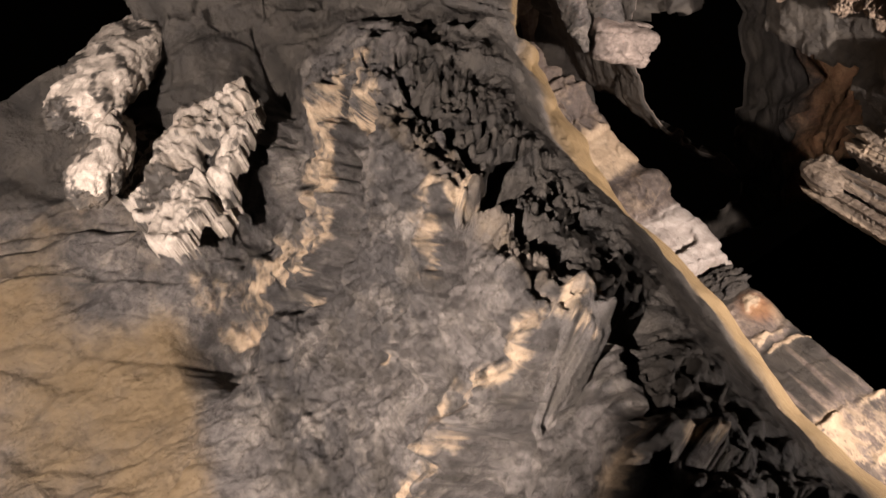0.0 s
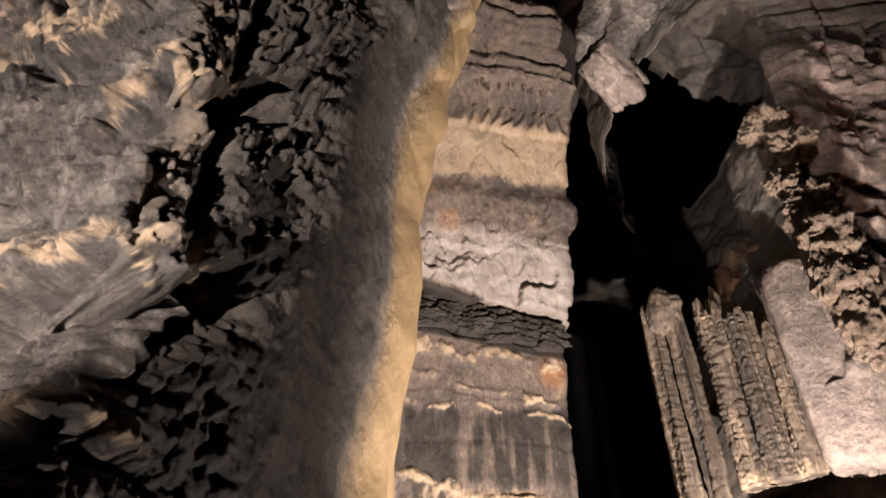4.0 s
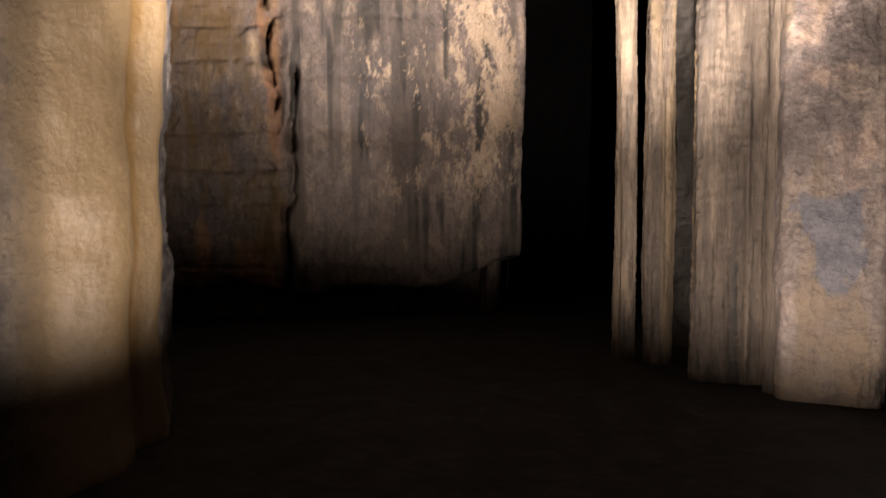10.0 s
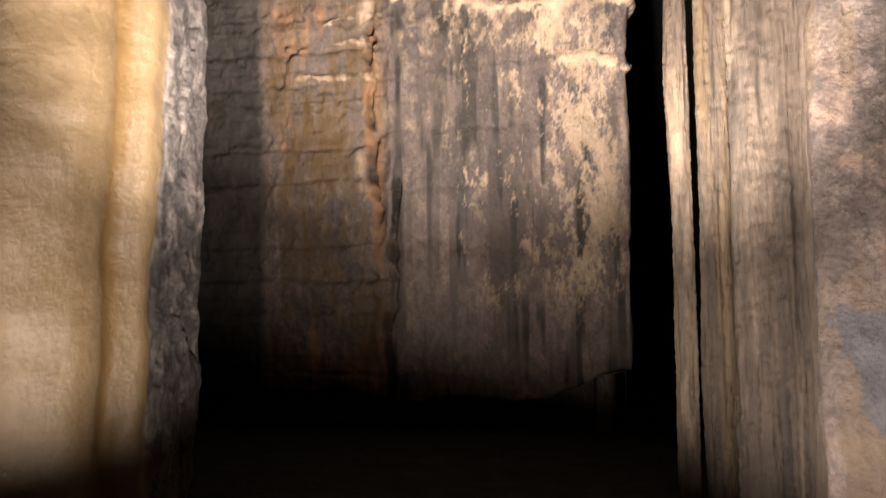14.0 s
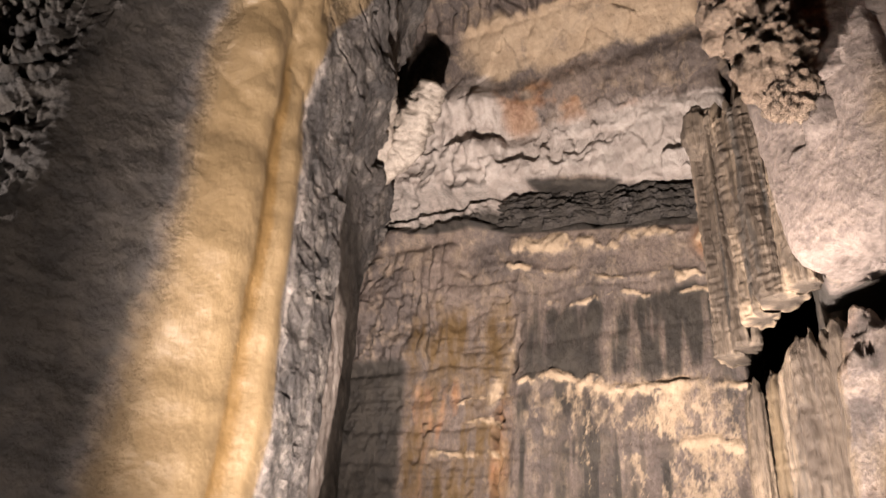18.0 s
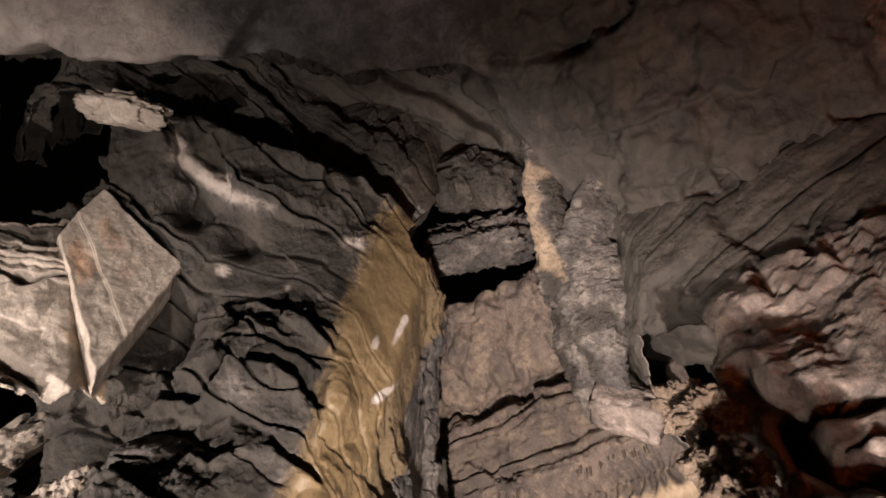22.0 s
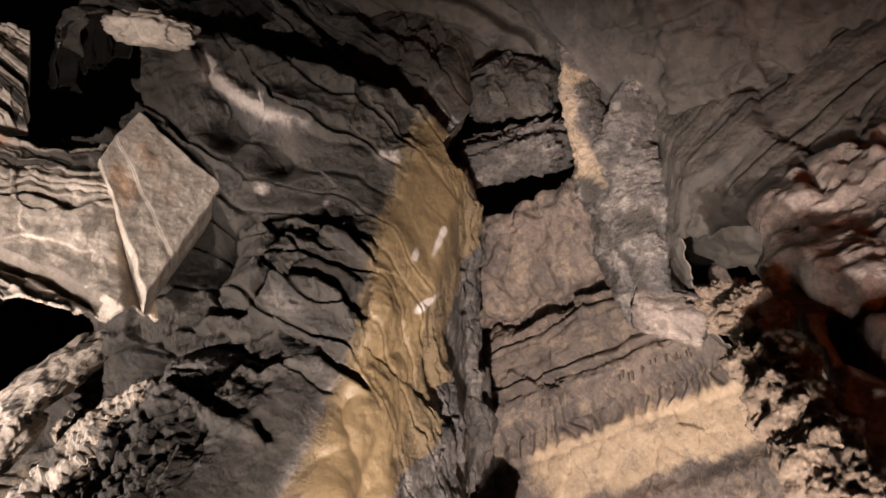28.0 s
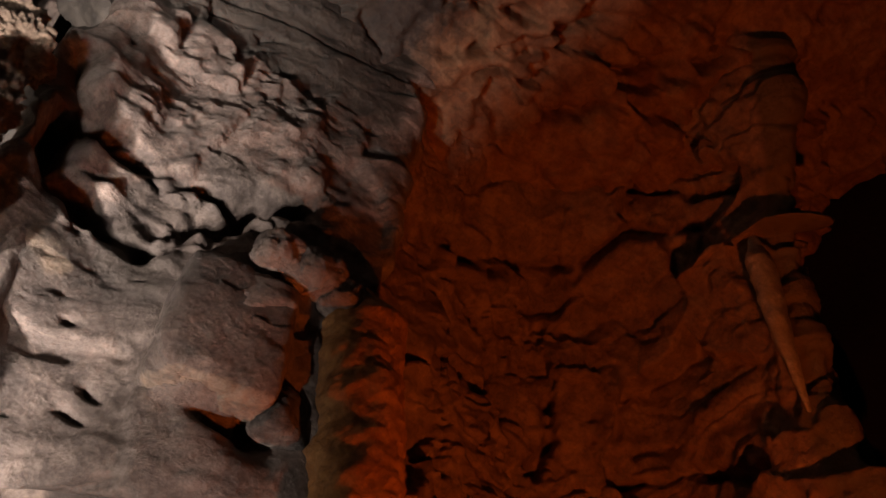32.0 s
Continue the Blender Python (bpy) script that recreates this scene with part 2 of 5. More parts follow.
def rock_sheet(name, P, disp, material, masks=None, thick=0.35, parent=None, label="", hole=None, rim_depth=None):
    """A rock face over the grid P (rows upwards, columns to the right as seen), pushed out along its normal, with a rim round its edges and openings, and a back."""
    n = normals(P)
    D = disp(P)
    E = np.pad(D, 1, mode="edge")
    D = 0.7 * D + 0.075 * (E[:-2, 1:-1] + E[2:, 1:-1] + E[1:-1, :-2] + E[1:-1, 2:])
    Q = P + n * D[..., None]
    nv, nu = D.shape
    front = grid_faces(nv, nu)
    if hole is not None:
        gone = hole(P)
        front = front[~(gone[:-1, :-1] & gone[1:, 1:] & gone[:-1, 1:] & gone[1:, :-1]).ravel()]
    a, b = front.ravel(), np.roll(front, -1, axis=1).ravel()
    key, back_key = a.astype(np.int64) * nv * nu + b, b.astype(np.int64) * nv * nu + a
    edge = ~np.isin(key, back_key)
    a, b = a[edge], b[edge]
    rim = np.unique(np.concatenate([a, b]))
    place = np.zeros(nv * nu, np.int64)
    place[rim] = nv * nu + np.arange(len(rim))
    verts = [Q.reshape(-1, 3), (Q - n * rim_depth if rim_depth else P - n * thick).reshape(-1, 3)[rim]]
    faces = [front, np.stack([b, a, place[a], place[b]], -1)]
    if hole is None:
        B = (P - n * thick)[::8, ::8]
        faces.append(grid_faces(*B.shape[:2])[:, ::-1] + nv * nu + len(rim))
        verts.append(B.reshape(-1, 3))
    M = {key: f(Q) for key, f in (masks or {}).items()}
    return mesh_object(name, np.concatenate(verts), np.concatenate(faces), material, parent, label, M)


def plan_grid(levels, tracks, nu, nv, z0, z1, soft=0.05, weights=None):
    """A face that follows a line on the plan; tracks hold each corner's x and y at the levels."""
    z = np.linspace(z0, z1, nv)
    K = np.array([[np.interp(z, levels, [p[0] for p in tr]), np.interp(z, levels, [p[1] for p in tr])] for tr in tracks])
    mid = K.mean(-1)
    step = np.linalg.norm(np.diff(mid, axis=0), axis=1)
    if weights is not None:
        step = step * np.array(weights)
    t = np.concatenate([[0], np.cumsum(step)])
    t /= t[-1]
    u = np.linspace(0, 1, nu)
    P = np.zeros((nv, nu, 3))
    for c in (0, 1):
        for j in range(nv):
            P[j, :, c] = np.interp(u, t, K[:, c, j])
    P[..., 2] = z[:, None]
    track = np.interp(u, t, np.arange(len(tracks)))[None] + 0 * P[..., 2]
    w = max(1, int(soft * nu))
    ker = np.exp(-np.linspace(-2, 2, 2 * w + 1) ** 2)
    ker /= ker.sum()
    pad = np.pad(P[..., :2], ((0, 0), (w, w), (0, 0)), mode="edge")
    P[..., :2] = sum(ker[k] * pad[:, k : k + nu] for k in range(2 * w + 1))
    wv = max(1, int(0.03 * nv))
    ker = np.exp(-np.linspace(-2, 2, 2 * wv + 1) ** 2)
    ker /= ker.sum()
    pad = np.pad(P[..., :2], ((wv, wv), (0, 0), (0, 0)), mode="edge")
    P[..., :2] = sum(ker[k] * pad[k : k + nv] for k in range(2 * wv + 1))
    return P, track



def chips(P, scale, seed=0, stretch=(1, 1, 1), warp=0.3):
    """Broken faces: tilted planes that meet in sharp, slightly wandering steps."""
    Q = P + warp / scale * np.stack([fbm(P, 0.9 * scale, 4, seed + 60 + i, gain=0.6) for i in (1, 2, 3)], -1)
    f1, f2, ident, tilt = cells(Q, scale, seed, stretch)
    return 0.6 * (ident - 0.5) + 1.2 * tilt


def scarp(Q, pts, out, deep, width, rise=None):
    """A ragged lip along a line in x and z: rock stands out above it and is hollow below. Also gives how near the lip's upper side is."""
    best, d, up = np.full(Q.shape[:-1], 9.0), np.zeros(Q.shape[:-1]), np.zeros(Q.shape[:-1])
    rise = rise or 1.2 * width
    for (ax, az), (bx, bz) in zip(pts[:-1], pts[1:]):
        dx, dz = bx - ax, bz - az
        qx, qz = Q[..., 0] - ax, Q[..., 2] - az
        t = np.clip((qx * dx + qz * dz) / (dx * dx + dz * dz), 0, 1)
        away = np.hypot(qx - t * dx, qz - t * dz)
        above = dx * qz - dz * qx > 0
        v = np.where(above, out * np.exp(-away / rise), out * np.exp(-away / 0.03) - deep * smooth(away, 0.0, 0.7 * width) * np.exp(-((away / (1.5 * width)) ** 2)))
        near = away < best
        d, up = np.where(near, v, d), np.where(near, np.where(above, np.exp(-((away / rise) ** 2)), np.exp(-away / 0.015)), up)
        best = np.minimum(best, away)
    return d, up


def only(mask, make, P):
    """mask times make(P), worked out only where the mask is not nothing."""
    out = np.zeros(mask.shape)
    sel = mask > 0.004
    if sel.any():
        out[sel] = mask[sel] * make(P[sel])
    return out


def line_mask(P, pts, width, seed=0, wobble=0.06):
    """1 along a wandering line through a few points of the world."""
    out = np.zeros(P.shape[:-1])
    pts = np.array(pts, float)
    reach = 2.7 * width + wobble
    sel = ((P > pts.min(0) - reach) & (P < pts.max(0) + reach)).all(-1)
    if not sel.any():
        return out
    Q = P[sel]
    Q = Q + wobble * np.stack([fbm(Q, 3.0, 4, seed + i) for i in (1, 2, 3)], -1)
    best = np.zeros(len(Q))
    for a, b in zip(pts[:-1], pts[1:]):
        d = b - a
        t = np.clip(((Q - a) @ d) / (d @ d), 0, 1)
        away = np.linalg.norm(Q - a - t[..., None] * d, axis=-1)
        best = np.maximum(best, np.exp(-((away / width) ** 2)))
    out[sel] = best
    return out


def boulder(name, at, half, turn=(0, 0, 0), material=None, seed=0, square=3.0, rough=0.10, layers=0.0, n=40, facets=0.25, masks=None, parent=None, label="", lumps=0.0):
    """A rounded block of rock: a squared ellipsoid with broken facets, bedding steps and grain."""
    u = np.linspace(0, 2 * np.pi, 2 * n, endpoint=False)
    v = np.linspace(-np.pi / 2, np.pi / 2, n)
    U, V = np.meshgrid(u, v)
    D = np.stack([np.cos(V) * np.cos(U), np.cos(V) * np.sin(U), np.sin(V)], -1)
    D = D / ((np.abs(D) ** square).sum(-1, keepdims=True) ** (1 / square))
    half = np.array(half, float)
    S = D * half
    size = half.min()
    T = S + seed * 3.7
    f1, f2, ident, tilt = cells(T, 0.8 / size, seed)
    r = 1 + facets * 0.5 * (ident - 0.5) + facets * 0.4 * tilt + rough * fbm(T, 1.2 / size, 5, seed) + 0.35 * rough * ridged(T, 3.5 / size, 4, seed + 3)
    if lumps:
        g1 = cells(T, 2.2 / size, seed + 5)[0]
        r = r + lumps * (0.6 - g1)
    if layers:
        r = r + layers * (beds(T, size * 0.32, seed, 0.3) - 0.5)
    S = S * r[..., None]
    R = np.array(Euler([radians(a) for a in turn]).to_matrix())
    W = S @ R.T
    nv, nu = U.shape
    i = np.arange(nv * nu).reshape(nv, nu)
    j = np.roll(i, -1, axis=1)
    F = np.stack([i[:-1], j[:-1], j[1:], i[1:]], -1).reshape(-1, 4)
    world = W + np.array(at, float)
    M = {key: f(world) for key, f in (masks or {}).items()}
    ob = mesh_object(name, W.reshape(-1, 3), F, material or M_GREY, parent, label, M)
    ob.location = at
    return ob


def tube(name, pts, radii, material, seed=0, n=28, m=90, rough=0.12, rings=0.0, flat=1.0, flutes=0, lumps=0.0, parent=None, label="", masks=None, close=True, wander=0.0):
    """A dripstone shape along a line of points: a round body whose radius follows radii, with grain, drip rings, lumps and flutes."""
    pts, radii = np.array(pts, float), np.array(radii, float)
    arc = np.concatenate([[0], np.cumsum(np.linalg.norm(np.diff(pts, axis=0), axis=1))])
    s = np.linspace(0, arc[-1], m)
    C = np.stack([np.interp(s, arc, pts[:, c]) for c in range(3)], -1)
    R = np.interp(s, arc, radii)
    if wander:
        C = C + wander * np.stack([fbm(C, 1.7, 4, seed + 31), fbm(C, 1.7, 4, seed + 32), 0 * s], -1)
    tan_ = np.gradient(C, axis=0)
    tan_ /= np.linalg.norm(tan_, axis=1, keepdims=True) + 1e-9
    ref = np.array([0.0, 1.0, 0.0]) if abs(tan_[:, 2]).mean() > 0.4 else np.array([0.0, 0.0, 1.0])
    a = np.cross(np.broadcast_to(ref, tan_.shape), tan_)
    a /= np.linalg.norm(a, axis=1, keepdims=True) + 1e-9
    b = np.cross(tan_, a)
    th = np.linspace(0, 2 * np.pi, n, endpoint=False)
    base = C[:, None] + R[:, None, None] * (a[:, None] * np.cos(th)[None, :, None] + flat * b[:, None] * np.sin(th)[None, :, None])
    f = 1 + rough * fbm(base, 1.6 / R.max(), 5, seed) + 0.3 * rough * ridged(base, 5 / R.max(), 3, seed + 2)
    if flutes:
        f = f + 0.16 * np.abs(np.sin(th * flutes / 2 + 1.5 * fbm(base, 0.8, 2, seed + 8)))
    if rings:
        f = f + rings * np.sin(base[..., 2] / 0.022 + 5 * fbm(base, 3.0, 3, seed + 9)) * (0.4 + fbm(base, 4, 2, seed + 4))
    if lumps:
        f = f + lumps * (0.6 - cells(base, 1.6 / R.mean(), seed + 5)[0])
    W = C[:, None] + (base - C[:, None]) * f[..., None]
    i = np.arange(m * n).reshape(m, n)
    j = np.roll(i, -1, axis=1)
    F = np.stack([i[:-1], j[:-1], j[1:], i[1:]], -1).reshape(-1, 4)
    V = W.reshape(-1, 3)
    if close:
        k = len(V)
        V = np.concatenate([V, C[:1] - 0.3 * R[0] * tan_[:1], C[-1:] + 0.3 * R[-1] * tan_[-1:]])
        F = np.concatenate([F, np.stack([j[0], i[0], 0 * i[0] + k, 0 * i[0] + k], -1)[:, :4], np.stack([i[-1], j[-1], 0 * i[0] + k + 1, 0 * i[0] + k + 1], -1)])
    at = pts[0]
    M = {key: g(W) for key, g in (masks or {}).items()}
    quads = F[F[:, 2] != F[:, 3]]
    tris = F[F[:, 2] == F[:, 3]][:, :3]
    me_faces = np.concatenate([quads[:, [0, 1, 2]], quads[:, [0, 2, 3]], tris]) if close else quads
    ob = mesh_object(name, V - at, me_faces, material, parent, label, M)
    ob.location = at
    return ob


def strata(name, at, half, n, turn, material, seed, label, category, group="", masks=None, rough=0.2):
    """A rock split into thin layers, each a part, with gaps between them."""
    top = new(name)
    top.location = at
    top.rotation_euler = [radians(a) for a in turn]
    tagged(top, label, category, group)
    r = random.Random(seed)
    for k in range(n):
        f = (k + 0.5) / n * 2 - 1
        w = (1 - 0.35 * f * f) * (0.85 + 0.3 * r.random())
        boulder("layer", (0.12 * half[0] * (r.random() - 0.5), 0.25 * half[1] * (r.random() - 0.5), f * half[2]), (half[0] * w, half[1] * w, half[2] / n * (0.8 + 0.35 * r.random())), (5 * (r.random() - 0.5), 8 * (r.random() - 0.5), 20 * (r.random() - 0.5)), material, seed + k, 3.6, rough, 0, 36, 0.35, masks, parent=top)
    return top
# ---- the left mass: pillar, dark face, flowstone corner, return ----
LV = (-0.6, 3.0, 5.0, 6.5, 7.5, 8.5, 9.4, 10.4)
LEFT = (
    ((-9, 1.5),) * 8,
    ((-5.5, 2.7), (-5.4, 2.6), (-5.2, 2.3), (-4.8, 1.6), (-4.3, -0.4), (-3.6, -1.2), (-2.6, -1.8), (-2.2, -1.9)),
    ((-4.3, 2.5), (-4.25, 2.45), (-4.1, 2.25), (-3.65, 1.55), (-3.2, 0.4), (-2.6, -0.4), (-1.6, -0.9), (-1.2, -1.0)),
    ((-3.3, 1.4), (-3.25, 1.38), (-3.2, 1.42), (-2.8, 1.48), (-2.4, 0.9), (-1.9, 0.4), (-1.0, 0.0), (-0.6, -0.2)),
    ((-2.7, 2.0), (-2.65, 1.95), (-2.35, 1.8), (-1.75, 1.95), (-1.5, 1.45), (-1.1, 1.1), (-0.6, 0.7), (-0.2, 0.5)),
    ((-2.25, 3.0), (-2.2, 2.95), (-1.98, 2.6), (-1.55, 2.25), (-1.2, 1.75), (-0.85, 1.5), (-0.5, 1.2), (-0.1, 1.1)),
    ((-2.07, 3.7), (-1.98, 3.6), (-1.87, 3.25), (-1.58, 2.88), (-1.12, 2.36), (-0.70, 1.95), (-0.45, 1.6), (-0.2, 1.3)),
    ((-2.3, 4.7), (-2.25, 4.7), (-2.2, 4.5), (-2.0, 4.2), (-1.8, 3.8), (-1.5, 3.3), (-1.2, 3.0), (-1.0, 2.8)),
    ((-3.7, 7.4), (-3.7, 7.4), (-3.7, 7.3), (-3.4, 6.6), (-3.0, 6.0), (-2.4, 5.2), (-2.0, 4.5), (-1.8, 4.0)),
)
P, KL = plan_grid(LV, LEFT, 820, 960, -0.6, 10.2, 0.012, (0.25, 0.9, 1.5, 1.5, 1.2, 1.2, 0.8, 0.4))
# ragged lips in x and z with what they stand out, how deep the hollow below is, its width, and how far up the bulge goes
SCARPS = (
    (((-4.41, 5.20), (-4.18, 5.12), (-3.91, 4.88), (-3.72, 4.85), (-3.54, 5.20), (-3.40, 5.39), (-3.30, 5.53), (-3.22, 5.42)), 0.13, 0.24, 0.10, 0.26),
    (((-4.13, 3.42), (-3.82, 3.32), (-3.69, 3.38), (-3.56, 3.31), (-3.38, 3.28), (-3.26, 3.31), (-3.14, 3.24), (-3.02, 3.34)), 0.13, 0.34, 0.13, 0.13),
    (((-3.40, 4.02), (-3.30, 4.25), (-3.24, 4.25), (-3.17, 4.13), (-3.03, 4.26)), 0.10, 0.30, 0.10, 0.09),
    (((-3.32, 5.62), (-3.18, 5.72), (-3.02, 5.74)), 0.08, 0.20, 0.08, 0.10),
    (((-3.72, 2.72), (-3.5, 2.62), (-3.3, 2.70), (-3.1, 2.62)), 0.08, 0.18, 0.08, 0.10),
)
SCRATCH = (((-3.90, 2.08, 4.02), (-3.75, 1.92, 4.06), (-3.68, 1.86, 4.18)), ((-3.75, 1.92, 4.06), (-3.62, 1.80, 4.10)))
STREAK = ((-2.38, -0.40, 8.62), (-2.20, 0.07, 8.47), (-1.99, 0.38, 8.41), (-1.70, 0.69, 8.37))
STREAK2 = ((-1.97, -0.12, 8.74), (-1.56, 0.29, 8.76), (-1.26, 0.68, 8.72), (-1.04, 0.97, 8.68))


ARCHES = (
    (((-2.34, 1.72, 6.10), (-2.16, 1.80, 6.07), (-1.99, 1.87, 6.17), (-1.79, 2.02, 6.26), (-1.63, 2.35, 6.22)), 0.30, 0.05),
    (((-2.70, 1.41, 6.66), (-2.40, 1.53, 6.69), (-2.07, 1.56, 6.87), (-1.71, 1.75, 6.85), (-1.54, 2.05, 6.72)), 0.32, 0.05),
    (((-2.57, 1.00, 7.27), (-2.30, 1.00, 7.45), (-1.95, 1.21, 7.45), (-1.61, 1.52, 7.29), (-1.40, 1.85, 7.14)), 0.26, 0.045),
    (((-2.59, 0.97, 7.29), (-2.76, 1.16, 6.99), (-2.69, 1.39, 6.69)), 0.20, 0.05),
    (((-2.25, 1.15, 7.22), (-1.95, 1.32, 7.25), (-1.66, 1.60, 7.12)), 0.14, 0.03),
    (((-2.35, 1.25, 7.02), (-2.05, 1.40, 7.08), (-1.75, 1.60, 7.02), (-1.5, 1.9, 6.92)), 0.14, 0.03),
    (((-3.4, 1.30, 6.50), (-2.95, 1.47, 5.99), (-2.42, 1.71, 5.72), (-2.05, 2.03, 5.53)), 0.28, 0.06),
)
GLAZE = (((-0.93, 2.15, 7.85), (-1.06, 2.25, 7.42)), ((-1.02, 2.02, 7.66), (-1.12, 2.08, 7.4)), ((-1.22, 2.5, 7.45), (-1.27, 2.42, 6.99)))


def pits(P):
    """Small dark pits down the ochre stripe of the flowstone."""
    return smooth(0.30 - cells(P, 11, 27, (1.4, 1.4, 1.0))[0], 0.0, 0.08) * smooth(fbm(P, 1.6, 3, 28), -0.1, 0.2)


def band(a, lo, hi, soft):
    return smooth(a, lo - soft, lo + soft) * (1 - smooth(a, hi - soft, hi + soft))


def ragged(P):
    return P + np.stack([0.07 * fbm(P, 4.5, 3, 50 + i, gain=0.65) + 0.022 * fbm(P, 16, 2, 90 + i) for i in (1, 2, 3)], -1)


def pillar_relief(P):
    """The drip-worn face: lips over hollows, a strip of popcorn, a groove and a ladder of rungs."""
    x, z = P[..., 0], P[..., 2]
    d = 0.045 * chips(P, 2.2, 11, (1.3, 1, 0.6)) + 0.06 * fbm(P, 4.0, 5, 12, (1, 1, 0.6)) + 0.040 * fbm(P, 19, 2, 8) + 0.035 * ridged(P, 7, 4, 13, (1, 1, 0.6)) + 0.05 * chips(P, 7.0, 17, (1, 1, 0.7))
    d = d + 0.05 * (0.5 - cells(P, 20, 18, (1, 1, 0.8))[0]) * np.clip(0.6 + 1.6 * fbm(P, 2.2, 3, 19), 0, 1.3)
    W = ragged(P)
    lobes = np.clip(0.75 + 1.2 * fbm(P, 6.0, 4, 49, gain=0.7), 0.2, 1.6)
    for pts, out, deep, width, rise in SCARPS:
        step, _ = scarp(W, pts, out, deep, width, rise)
        d = d + np.where(step > 0, step * lobes, step)
    for at, size in (((-3.20, 1.4, 3.98), (0.07, 0.6, 0.16)), ((-3.25, 1.5, 5.28), (0.06, 0.6, 0.16)), ((-3.20, 1.4, 3.02), (0.13, 0.6, 0.20)), ((-3.66, 1.8, 3.16), (0.10, 0.6, 0.07)), ((-3.98, 1.9, 3.16), (0.08, 0.6, 0.07)), ((-3.62, 1.8, 4.78), (0.05, 0.6, 0.06)), ((-3.86, 2.0, 4.76), (0.05, 0.6, 0.06))):
        d = d - 0.34 * lump(W, at, size)
    f = (z - 0.55 * (x + 2.9) + 0.10 * fbm(P, 2.5, 4, 52)) / 0.145
    k = np.floor(f)
    f = f - k
    keep = 0.35 + 0.9 * rnd(k.astype(np.int64), (0 * k).astype(np.int64), (0 * k).astype(np.int64), 58)
    rung = band(x + 0.05 * fbm(P, 4, 3, 53), -2.93, -2.58, 0.05) * band(z, 4.05, 5.7, 0.1) * keep * np.clip(0.7 + 1.2 * fbm(P, 3.5, 3, 54), 0.1, 1.4)
    d = d + rung * 0.11 * (smooth(f, 0.0, 0.25) * (1 - smooth(f, 0.45, 0.85)) - 0.45)
    corn = band(x + 0.09 * (z - 4.3) * 0.3 + 0.04 * fbm(P, 3, 3, 55), -3.24, -3.02, 0.03) * band(z, 3.40, 5.15, 0.12)
    d = d + corn * (0.050 * (0.55 - cells(P, 17, 56)[0]) + 0.035 * (0.55 - cells(P, 34, 57)[0]) - 0.03)
    edge = -2.93 - 0.065 * (5.2 - z) + 0.035 * fbm(P, 3.5, 4, 59)
    d = d - 0.12 * np.exp(-(((x - edge) / 0.03) ** 2)) * band(z, 3.3, 5.4, 0.15)
    return d + 0.02 * fbm(P, 9, 3, 14, (1, 1, 0.15)) * smooth(x, -2.75, -2.5)


